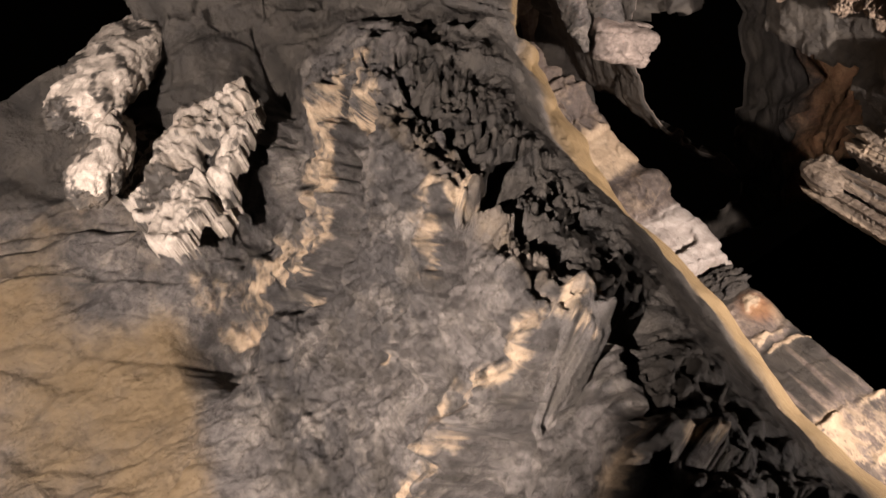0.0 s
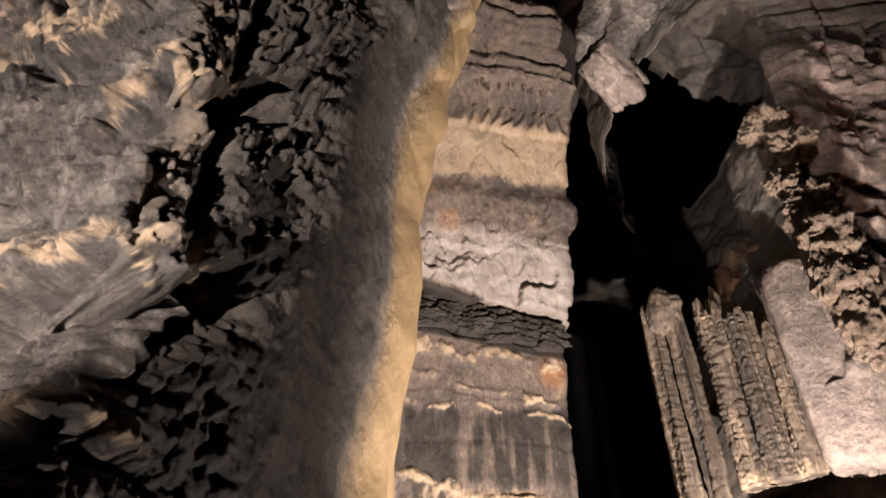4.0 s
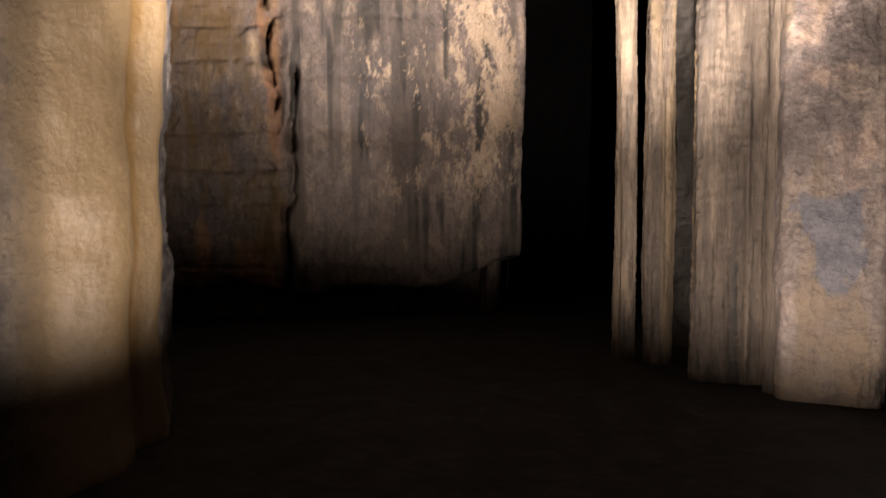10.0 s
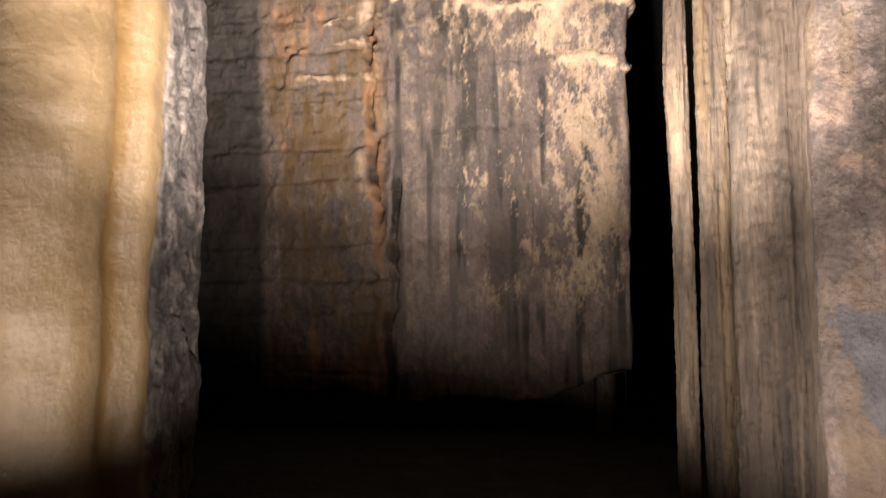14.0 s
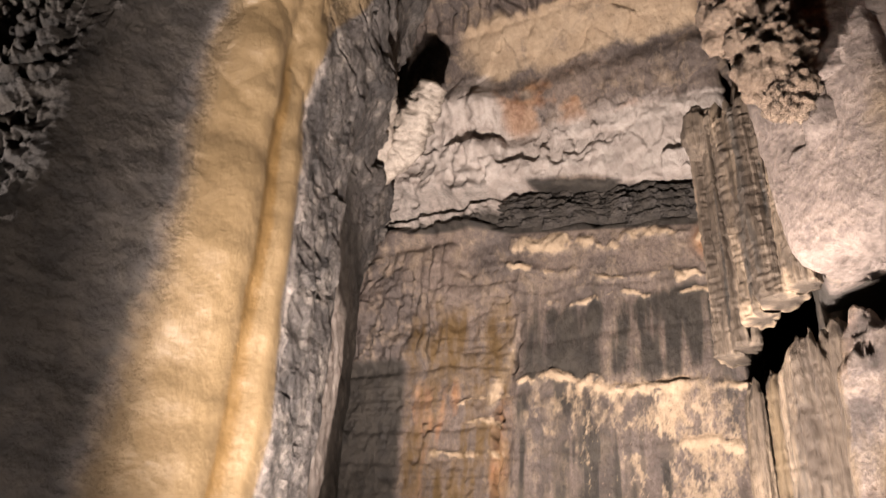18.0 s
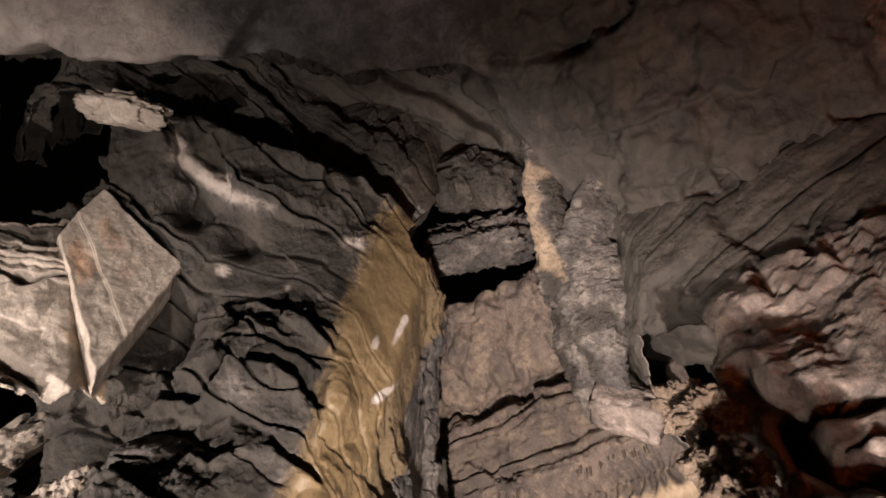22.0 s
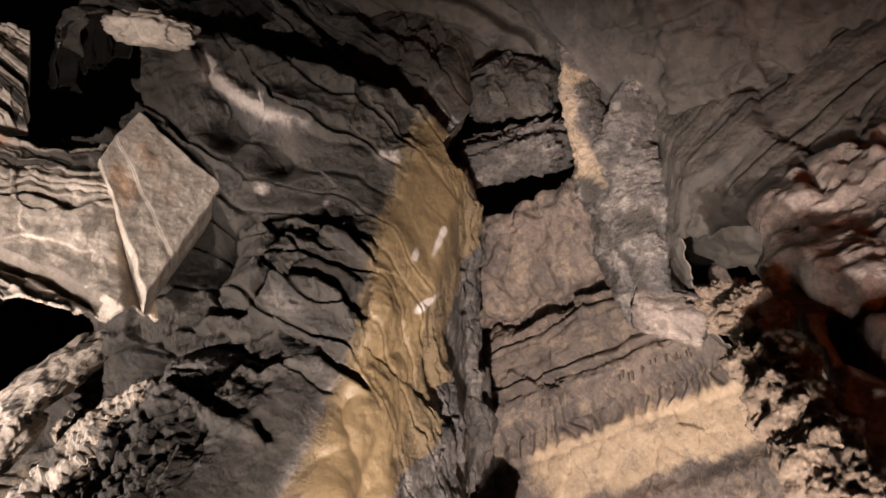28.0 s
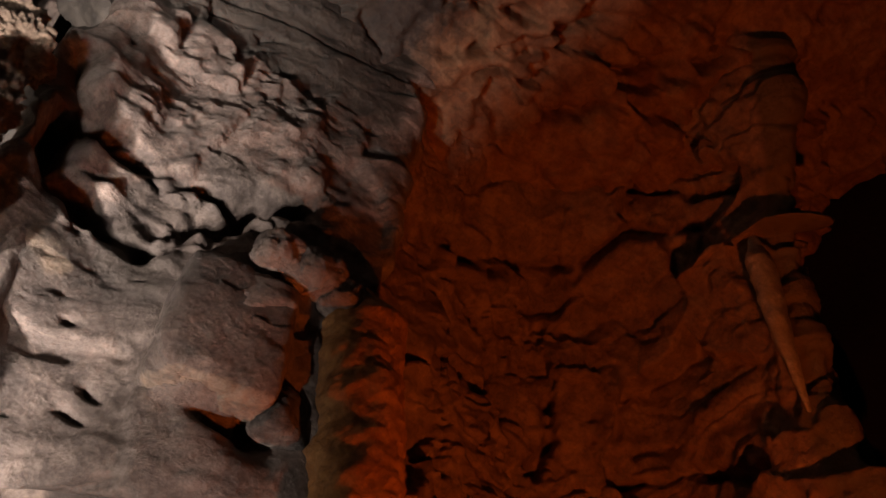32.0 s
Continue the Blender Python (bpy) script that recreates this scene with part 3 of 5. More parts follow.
def left_disp(P):
    x, z = P[..., 0], P[..., 2]
    up = smooth(z, 5.6, 6.6)
    flow = smooth(KL, 4.6, 4.85) * (1 - smooth(KL, 6.0, 6.3))
    pillar = smooth(KL, 1.3, 1.8) * (1 - smooth(KL, 3.6, 4.1)) * (1 - up)
    far = 1 - smooth(KL, 1.2, 1.7)
    calm = band(z, 7.45, 8.25, 0.12) * smooth(x, -2.7, -2.3)
    rest = (1 - flow * (1 - up)) * (1 - 0.7 * calm)
    d = 0.10 * fbm(P, 0.8, 4, 3)
    d = d + rest * (0.025 * ridged(P, 3.0, 4, 9) + 0.02 * fbm(P, 6.0, 4, 10))
    # upper layered rock
    d = d + only(up * (1 - 0.85 * calm) * (1 - 0.85 * flow), lambda P: 0.24 * (beds(P, 0.30, 5, 1.1, (0.25, 0.2)) - 0.5) + 0.16 * chips(P, 1.4, 6, (1, 1, 1.5)) + 0.08 * fbm(P, 1.8, 5, 6) + 0.04 * ridged(P, 4.0, 4, 7), P)
    d = d + only(pillar, pillar_relief, P)
    d = d + 0.05 * sum(line_mask(P, g, 0.025, 99, 0.03) for g in SCRATCH)
    d = d - 0.55 * line_mask(P, ((-3.5, 1.5, 6.4), (-3.75, 1.8, 5.7), (-4.25, 2.2, 5.45), (-4.6, 2.3, 5.0)), 0.17, 47, 0.1)
    # layered shelves beside the pillar
    d = d + only(far * smooth(z, 2.5, 3.5), lambda P: 0.05 * (beds(P, 0.13, 15, 1.8, (0.45, 0)) - 0.5) + 0.10 * chips(P, 1.3, 16, (1, 1, 1.8)) + 0.03 * ridged(P, 4, 4, 16, (1, 1, 2)), P)
    # flowstone: soft ripples below, lumps above
    rip = np.sin(z / 0.05 + 6 * fbm(P, 1.2, 3, 17))
    d = d + only(flow, lambda P: 0.009 * fbm(P, 6, 3, 24, (1, 1, 0.4)) * (1 - smooth(P[..., 2], 5.6, 6.6)) + 0.006 * fbm(P, 3, 3, 18) + band(P[..., 2], 5.0, 7.2, 0.5) * 0.20 * (0.55 - cells(P + 0.08 * fbm(P, 3, 3, 20)[..., None], 2.2, 19, (1, 1, 0.8))[0]), P) + 0.003 * flow * rip * (1 - up)
    d = d + (0.10 * np.exp(-((KL - 5.25) / 0.35) ** 2) - 0.035 * np.exp(-((KL - 5.62) / 0.10) ** 2) + 0.03 * np.exp(-((KL - 5.9) / 0.10) ** 2)) * (1 - up)
    d = d - 0.004 * only(band(KL, 5.52, 5.78, 0.06) * (1 - up), pits, P)
    d = d + only(band(KL, 6.08, 6.75, 0.06) * (1 - up), lambda P: 0.05 * chips(P, 4, 25, (1, 1, 0.5)) + 0.02 * ridged(P, 6, 4, 26), P)
    # recess beyond the flowstone
    d = d - 0.25 * smooth(KL, 6.7, 7.2) * (1 - up)
    # boss and hollow overhead
    for pts, deep, width in ARCHES:
        low = tuple((a, b, c - 1.6 * width) for a, b, c in pts)
        d = d - deep * line_mask(P, pts, 0.75 * width, 45, 0.11) + 0.25 * deep * line_mask(P, low, 1.4 * width, 45, 0.11)
    d = d + 0.34 * lump(P, (-1.95, 1.4, 6.85), (0.5, 0.5, 0.5)) - 0.55 * lump(P, (-2.75, 0.95, 7.15), (0.35, 0.4, 0.35))
    d = d + 0.15 * line_mask(P, STREAK, 0.14, 22) + 0.12 * line_mask(P, STREAK2, 0.12, 23)
    # two smooth hollows and a deep arched recess above the streaks
    d = d - 0.34 * lump(P, (-2.28, 0.25, 8.15), (0.20, 0.24, 0.20)) - 0.26 * lump(P, (-1.95, 0.75, 8.02), (0.17, 0.22, 0.17))
    d = d - 0.55 * smooth(z + 0.06 * fbm(P, 3, 3, 70), 8.80, 8.90) * band(x, -2.6, -0.6, 0.2)
    return d


def lips(Q):
    """Pale crusts on the upper side of the lips."""
    near = band(KL, 1.2, 3.8, 0.2) * band(Q[..., 2], 2.4, 6.1, 0.2)
    return only(near, lambda Q: (0.55 + 0.8 * fbm(Q, 9.0, 4, 49, gain=0.75)) * np.clip(sum(scarp(ragged(Q), pts, 1, 1, width, 1.2 * rise)[1] for pts, out, deep, width, rise in SCARPS), 0, 1), Q)


def lipped(Q):
    return lips(Q) + 0.9 * sum(line_mask(Q, g, 0.025, 99, 0.03) for g in SCRATCH)


LEFT_MASKS = {
    "calm": lambda Q: 0.9 * smooth(KL, 4.75, 4.95) * (1 - smooth(KL, 6.0, 6.1)) + 0.55 * smooth(KL, 6.75, 7.0) * (1 - smooth(Q[..., 2], 5.0, 5.6)),
    "ochre": lambda Q: 0.85 * band(KL + 0.03 * fbm(Q, 1.5, 3, 58), 5.52, 5.74, 0.08) * (1 - smooth(Q[..., 2], 5.0, 6.0)) + 0.3 * band(KL, 5.35, 5.9, 0.1) * fbm(Q, 3, 3, 59, (1, 1, 0.25)),
    "tan": lambda Q: 0.42 * band(Q[..., 0], -3.24, -3.0, 0.04) * band(Q[..., 2], 3.4, 5.15, 0.1) * band(KL, 1.8, 3.8, 0.1) + 1.1 * smooth(KL + 0.10 * fbm(Q, 1.5, 4, 60) + 0.30 * fbm(Q, 9, 4, 160, gain=0.7) * smooth(Q[..., 2], 5, 7) + 0.10 * smooth(Q[..., 2], 5, 7), 4.45, 5.05) * (1 - smooth(KL + 0.05 * fbm(Q, 1.5, 4, 60) - 0.5 * smooth(Q[..., 2], 5.5, 7.0), 5.96, 6.1)) * (1 - smooth(Q[..., 2], 8.6, 8.9)) + (0.5 + 0.5 * fbm(Q, 1.6, 4, 59)) * (1 - smooth(KL, 1.25, 1.55)) * smooth(Q[..., 2], 2, 4) * (1 - smooth(Q[..., 2], 6.2, 6.6)),
    # The band between tracks 7.2 and 7.55 paints a sheen in the recess.
    "pale": lambda Q: 1.1 * sum(line_mask(Q, g, 0.045, 46, 0.03) for g in GLAZE) + 0.3 * band(KL + 0.02 * fbm(Q, 3, 3, 66), 5.97, 6.1, 0.03) * (1 - smooth(Q[..., 2], 5.5, 6.5)) + 0.95 * band(KL, 7.2, 7.55, 0.06) * band(Q[..., 2], 1.2, 4.8, 0.4) + 0.22 * band(KL, 6.06, 6.75, 0.05) * smooth(Q[..., 2], 0.5, 3.0) + line_mask(Q, STREAK, 0.12, 22) + 0.55 * line_mask(Q, STREAK2, 0.10, 23) + 0.95 * lump(Q, (-1.10, 1.37, 8.18), (0.14, 0.14, 0.07)) + 0.8 * lump(Q, (-2.16, 0.88, 7.72), (0.10, 0.12, 0.08)) + 0.7 * lump(Q, (-1.65, 1.31, 7.59), (0.06, 0.08, 0.07)) + 0.45 * lump(Q, (-2.0, 1.6, 6.6), (0.25, 0.3, 0.2)) ,
    "cream": lipped,
    # Besides dark rock, shade is painted into the far recess and overhead.
    "coat_and_shade": lambda Q: (0.36 + 0.9 * fbm(Q, 6.0, 5, 261, (1, 1, 0.6), 0.75)) * band(KL, 1.5, 3.5, 0.3) * (1 - smooth(Q[..., 2], 5.6, 6.4)) + 1.1 * band(KL + 0.12 * fbm(Q, 1.2, 4, 61), 3.35, 4.66, 0.22) * smooth(Q[..., 2], -0.4, 0.4) * (1 - smooth(Q[..., 2], 5.6, 6.4)) + 0.95 * smooth(KL, 6.8, 7.05) * (1 - smooth(Q[..., 2], 5.5, 6.2)) + (0.95 + 0.6 * fbm(Q, 1.3, 5, 62)) * smooth(Q[..., 2], 5.8, 6.8) * (1 - smooth(KL, 4.5, 4.85)) * (1 - 0.7 * line_mask(Q, STREAK, 0.2, 22)) + 0.75 * smooth(Q[..., 2] + 0.2 * fbm(Q, 2, 3, 187), 8.55, 8.8),
}


def left_hole(P):
    q = (P - np.array((-3.55, -0.85, 8.3))) / np.array((0.85, 0.75, 0.62))
    far = (P[..., 0] + 0.3 * fbm(P, 2.0, 4, 65) < -4.15) & (P[..., 2] > 6.75)
    q2 = (P - np.array((-0.68, 1.8, 8.72))) / np.array((0.22, 0.2, 0.27))
    return (np.linalg.norm(q, axis=-1) + 0.35 * fbm(P, 2.0, 4, 63) < 1.0) | far | (np.linalg.norm(q2, axis=-1) + 0.25 * fbm(P, 4.0, 3, 67) < 1.0)


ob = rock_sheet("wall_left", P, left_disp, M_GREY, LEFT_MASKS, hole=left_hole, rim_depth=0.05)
tagged(ob, "dark grey layered limestone wall with a tan flowstone corner", "cave wall", kind="structure")

# ---- back wall ----
prof = np.array([(7.45, -0.6), (7.2, 0.6), (7.1, 3.0), (7.02, 5.5), (6.95, 6.6), (6.75, 7.5), (6.38, 8.2), (6.1, 8.72), (5.88, 9.15), (5.42, 9.27), (5.30, 9.50), (4.78, 9.86), (4.86, 10.05), (5.1, 10.35), (4.72, 10.38), (4.45, 10.02), (4.1, 9.9), (3.75, 9.92), (3.35, 10.02), (3.2, 10.25)])
arc = np.concatenate([[0], np.cumsum(np.linalg.norm(np.diff(prof, axis=0), axis=1))])
nv, nu = 640, 430
s = np.linspace(0, arc[-1], nv)
yy, zz = np.interp(s, arc, prof[:, 0]), np.interp(s, arc, prof[:, 1])
uu = np.concatenate([np.linspace(-4.3, 0.74, nu - 70), np.linspace(0.75, 3.5, 70)])
P = np.zeros((nv, nu, 3))
P[..., 0] = np.minimum(uu, 0.72)[None]
P[..., 1] = yy[:, None] + np.maximum(uu - 0.72, 0)[None]
P[..., 2] = zz[:, None]
kw = np.ones(7) / 7
P[..., 1] += smooth(P[..., 2], 9.55, 9.8) * 0.16 * fbm(np.stack([P[..., 0], 0 * P[..., 0], 0.4 * P[..., 2]], -1), 1.3, 4, 180)
P[..., 2] += smooth(P[..., 2], 9.2, 9.5) * 0.10 * fbm(np.stack([P[..., 0], 0 * P[..., 0], 0 * P[..., 2]], -1), 1.1, 4, 181)
for c in (0, 1):
    for j in range(nv):
        P[j, :, c] = np.convolve(np.pad(P[j, :, c], 3, mode="edge"), kw, "valid")
    for k in range(nu):
        P[:, k, c] = np.convolve(np.pad(P[:, k, c], 4, mode="edge"), np.ones(9) / 9, "valid")
# cream ledges: left end, right end, height at both, half-thickness, how far they stand out
LEDGES = ((0.05, 0.8, 3.60, 3.54, 0.040, 0.06), (-1.62, 0.8, 4.40, 4.15, 0.045, 0.07), (-1.9, -0.9, 5.20, 5.28, 0.035, 0.05), (-0.9, 0.8, 5.28, 5.08, 0.03, 0.04),
          (-1.7, -0.5, 5.74, 5.50, 0.045, 0.07), (-0.5, 0.8, 5.50, 5.22, 0.04, 0.06), (-2.7, -1.75, 3.62, 3.62, 0.03, 0.06), (-2.3, -1.75, 3.95, 4.0, 0.02, 0.03), (-2.4, -1.7, 4.2, 4.25, 0.02, 0.03), (-1.7, 0.75, 6.05, 5.85, 0.09, 0.06))
VCRACK = ((-1.58, 7.1, 2.50), (-1.58, 7.1, 2.06), (-1.63, 7.1, 1.74), (-1.65, 7.1, 0.97), (-1.65, 7.1, 0.30))
VCRACK2 = ((-1.60, 7.1, 5.0), (-1.66, 7.1, 4.5), (-1.84, 7.1, 4.2), (-1.86, 7.1, 3.1), (-1.84, 7.1, 2.49), (-1.77, 7.1, 2.09))


def ledge(Q, e, grow=1.0):
    x, z = Q[..., 0] + 0.1 * fbm(Q, 2, 3, 70), Q[..., 2] + 0.17 * fbm(Q, 2.3, 5, 71, gain=0.65)
    h = e[2] + (e[3] - e[2]) * np.clip((x - e[0]) / (e[1] - e[0]), 0, 1)
    return np.exp(-((z - h) / (e[4] * grow)) ** 2) * band(x, e[0], e[1], 0.1) * np.clip(0.55 + 1.8 * fbm(Q, 3.6, 5, 72, gain=0.7), 0, 1.3)


def back_disp(P):
    x, z = P[..., 0], P[..., 2]
    zt = z + 0.13 * (x + 0.6)
    low = 1 - smooth(z, 5.9, 6.3)
    d = 0.07 * fbm(P, 0.9, 4, 13) + low * (0.012 * ridged(P, 5.0, 4, 19, (1, 1, 0.3)) + 0.01 * fbm(P, 12, 3, 18, (1, 1, 0.6)) + 0.03 * (beds(P, 0.6, 25, 0.15) - 0.5))
    for e in LEDGES:
        d = d + e[5] * ledge(P, e)
    # brown panel beyond the upright crack stands a little back, in small blocks
    F = P.copy()
    F[..., 1] = 7.1
    west = 1 - smooth(x, -1.72, -1.62)
    d = d + west * low * (-0.05 + 0.05 * (beds(P, 0.17, 273, 0.5) - 0.5) + 0.045 * chips(P, 2.4, 73, (1.2, 1, 2.0), 0.5) + 0.015 * ridged(P, 5.0, 4, 68, (1, 1, 2.0)))
    d = d - 0.40 * line_mask(F, VCRACK, 0.034, 74, 0.10) - 0.32 * line_mask(F, VCRACK2, 0.026, 174, 0.12) + 0.05 * line_mask(F, tuple((a - 0.1, b, c) for a, b, c in VCRACK[:4]), 0.09, 75)
    # crumbled dark bed, pale overhang above it
    crumb = band(zt + 0.20 * fbm(P, 1.9, 4, 76), 6.2, 6.62, 0.05)
    d = d + crumb * (-0.16 + 0.20 * (beds(P, 0.10, 77, 1.4) - 0.5) + 0.10 * chips(P, 4, 78, (1, 1, 2)))
    over = smooth(zt + 0.22 * fbm(P, 1.9, 4, 76), 6.60, 6.70) * (1 - 0.6 * smooth(z, 8.0, 8.2)) * (1 - smooth(z, 8.75, 8.95))
    d = d + over * (0.17 + 0.20 * chips(P, 1.2, 80, (1, 0.6, 1.2)) + 0.06 * chips(P, 3.4, 280, (1.4, 1, 0.8)) + 0.05 * fbm(P, 3, 4, 80) + 0.03 * ridged(P, 2.5, 4, 81))
    # hanging drapery bed and dark beds above
    drap = band(z, 8.85, 9.2, 0.05)
    d = d + drap * (0.06 + 0.09 * np.abs(np.sin(x * 17 + 5 * fbm(P, 1.5, 3, 82))))
    top = smooth(z, 9.24, 9.30)
    d = d + top * (0.16 * (beds(P, 0.07, 83, 1.6) - 0.4) * band(P[..., 1], 4.75, 5.6, 0.05) + 0.20 * fbm(P, 1.6, 5, 84) + 0.16 * chips(P, 1.6, 85) + 0.05 * chips(P, 5, 285) + (0.09 * np.abs(np.sin(x * 7 + 4 * fbm(P, 1.2, 3, 85))) + 0.03 * ridged(P, 4, 3, 86, (1, 0.5, 1))) * (1 - smooth(P[..., 1], 4.4, 4.7)))
    # pale roots that join the flowstone corner to this wall
    root = (1 - smooth(x, -1.9, -1.5)) * band(z, 6.3, 8.2, 0.2)
    d = d + root * (0.35 * fbm(P, 1.3, 4, 86) + 0.22 * ridged(P, 1.4, 4, 87) + 0.1)
    drip = (1 - smooth(x, -2.5, -2.3)) * band(z, 4.75, 6.2, 0.08)
    d = d + drip * (0.08 + 0.05 * np.abs(np.sin(x * 15 + 7 * fbm(P, 1.6, 4, 88))) + 0.05 * ridged(P, 5, 3, 89, (1, 1, 0.3)))
    # worn foot
    return d - 0.35 * (1 - smooth(z + 0.12 * fbm(P, 1.5, 4, 90) - 0.28 * smooth(x, -0.3, 0.6), 0.28, 0.36))


def back_cream(Q):
    x, z = Q[..., 0], Q[..., 2]
    patch = band(x, -1.1, 0.75, 0.3) * band(z, 1.0, 4.3, 0.6) * smooth(fbm(Q, 4.2, 6, 91, (1.3, 1, 0.55), 0.9) + 0.16 * np.sin(3.2 * x + 0.6), -0.32, 0.36)
    flake = (0.45 + 0.8 * fbm(Q, 3.0, 4, 182)) * line_mask(Q, tuple((a - 0.1, b, c) for a, b, c in VCRACK2), 0.10, 75)
    return sum(1.15 * ledge(Q, e, 1.25) for e in LEDGES) + 0.62 * patch + flake + (0.78 + 0.25 * fbm(Q, 2.2, 4, 99) + 0.4 * fbm(Q, 6, 4, 188, (1, 1, 0.2))) * band(z + 0.22 * fbm(Q, 1.6, 5, 92), 8.2, 8.9, 0.14) * smooth(x + 0.3 * fbm(Q, 1.5, 4, 98), -2.4, -1.8) + 0.3 * smooth(z, 9.25, 9.4) * smooth(fbm(Q, 2, 4, 89), -0.1, 0.4) + (0.32 + 0.9 * fbm(Q, 3.6, 5, 298, (1.2, 1, 0.7), 0.75)) * band(z + 0.12 * fbm(Q, 2.5, 3, 299), 3.75, 4.3, 0.12) * band(x, -1.6, 0.3, 0.2)


BACK_MASKS = {
    "calm": lambda Q: 0.6 * band(Q[..., 0], -1.55, -0.7, 0.2) * band(Q[..., 2], 0.7, 2.6, 0.4),
    "cream": back_cream,
    "ochre": lambda Q: (0.46 + 0.7 * fbm(Q, 3.4, 5, 199, (1.5, 1, 0.3), 0.7)) * band(Q[..., 0], -3.05, -1.66, 0.12) * (1 - smooth(Q[..., 2], 5.0, 6.0)),
    # Dark streaks and beds, plus shade painted into the far left corner.
    "coat_and_shade": lambda Q: (0.5 * smooth(Q[..., 0], -1.75, -1.55) * smooth(fbm(Q, 3.2, 4, 93, (2.2, 1, 0.16)), -0.35, 0.25) * (1 - smooth(Q[..., 2], 5.4, 5.8)) + (0.42 + 0.75 * fbm(Q, 2.6, 5, 195, (1.6, 1, 0.5), 0.7)) * band(Q[..., 2] + 0.16 * fbm(Q, 2, 4, 95), 4.40, 5.20, 0.12) * smooth(Q[..., 0], -1.7, -1.2) + 0.46 * smooth(fbm(Q, 13.0, 3, 196, (1.0, 1, 0.03)), -0.1, 0.35) * smooth(fbm(Q, 1.6, 3, 296), -0.3, 0.2) * (1 - smooth(Q[..., 2], 3.9, 4.5)) * smooth(Q[..., 0], -3.0, -2.6)
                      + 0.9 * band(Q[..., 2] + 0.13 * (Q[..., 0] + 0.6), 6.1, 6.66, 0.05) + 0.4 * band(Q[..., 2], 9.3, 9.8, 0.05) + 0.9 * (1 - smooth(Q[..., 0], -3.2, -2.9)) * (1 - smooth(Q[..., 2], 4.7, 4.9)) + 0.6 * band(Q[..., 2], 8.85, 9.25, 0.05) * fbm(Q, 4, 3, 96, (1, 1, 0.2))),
    "rust_and_redlight": lambda Q: (0.78 + 0.7 * fbm(Q, 5, 4, 197, (1.2, 1, 0.12))) * band(Q[..., 0], -2.95, -1.7, 0.2) * smooth(fbm(Q, 1.5, 4, 94, (1.6, 1, 0.4)), -0.4, 0.3) * (1 - smooth(Q[..., 2], 4.3, 4.7)) + 0.62 * band(Q[..., 2], 7.1, 8.1, 0.15) * smooth(fbm(Q, 1.4, 5, 97), -0.08, 0.22) + 0.8 * lump(Q, (0.55, 7, 5.75), (0.25, 1, 0.3)),
    "pale": lambda Q: 0.95 * band(Q[..., 2] + 0.13 * (Q[..., 0] + 0.6) + 0.12 * fbm(Q, 1.2, 4, 98), 6.66, 7.75, 0.10) * (1 - 0.6 * smooth(Q[..., 2], 7.3, 7.6)) + 0.6 * (1 - smooth(Q[..., 0], -1.9, -1.6)) * band(Q[..., 2], 6.5, 8.3, 0.1),
}
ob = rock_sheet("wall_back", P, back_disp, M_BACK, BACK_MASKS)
tagged(ob, "banded brown and grey limestone wall with cream ledges", "cave wall", kind="structure")

# ---- right wall, with the red-lit bay beyond its corner ----
RV = (-0.6, 3.25, 3.6, 5.2, 5.6, 7.4, 8.0, 9.6)
RIGHT = (
    ((3.4, 8.8),) * 8,
    ((2.1, 6.4), (2.1, 6.4), (2.0, 6.2), (2.0, 6.2), (2.3, 6.2), (2.2, 6.0), (0.9, 5.4), (0.6, 5.2)),
    ((1.45, 5.5), (1.45, 5.5), (1.4, 5.3), (1.4, 5.3), (1.7, 5.2), (1.6, 5.0), (0.7, 4.3), (0.5, 3.8)),
    ((1.75, 4.8), (1.75, 4.8), (1.45, 4.4), (1.45, 4.3), (1.55, 4.5), (1.45, 4.3), (0.85, 3.5), (0.7, 2.7)),
    ((2.0, 4.25), (2.0, 4.25), (1.5, 3.55), (1.42, 3.15), (1.5, 3.1), (1.4, 3.05), (1.2, 2.8), (1.2, 2.2)),
    ((2.3, 4.0), (2.3, 4.0), (2.2, 3.35), (2.3, 3.2), (2.4, 3.2), (2.2, 2.9), (2.1, 2.6), (2.1, 1.9)),
    ((3.2, 3.4), (3.2, 3.3), (3.1, 2.85), (3.2, 2.8), (3.2, 2.8), (3.0, 2.75), (2.9, 2.5), (2.9, 1.9)),
    ((4.0, 2.9), (4.0, 2.9), (4.0, 2.75), (4.0, 2.7), (4.0, 2.7), (4.1, 2.6), (4.1, 2.4), (4.1, 1.9)),
    ((4.3, 4.0), (4.3, 4.0), (4.3, 3.9), (4.3, 3.9), (4.3, 3.9), (4.5, 3.5), (4.6, 3.0), (4.5, 2.2)),
    ((5.6, 4.3), (5.6, 4.3), (5.6, 4.3), (5.6, 4.2), (5.6, 4.2), (5.6, 3.8), (5.5, 3.1), (5.2, 2.0)),
    ((7.2, 4.4), (7.2, 4.4), (7.2, 4.4), (7.1, 4.2), (7.1, 4.2), (6.8, 3.6), (6.4, 2.8), (5.9, 1.5)),
    ((8.2, 3.6), (8.2, 3.6), (8.2, 3.5), (8.0, 3.3), (8.0, 3.3), (7.5, 2.6), (7.0, 1.8), (6.6, 0.6)),
    ((8.0, 1.5), (8.0, 1.5), (8.0, 1.45), (7.8, 1.3), (7.8, 1.3), (7.6, 0.8), (7.2, 0.3), (6.8, -0.3)),
    ((9.7, 2.4),) * 8,
)
P, KR = plan_grid(RV, RIGHT, 600, 580, -0.6, 9.6, 0.012)
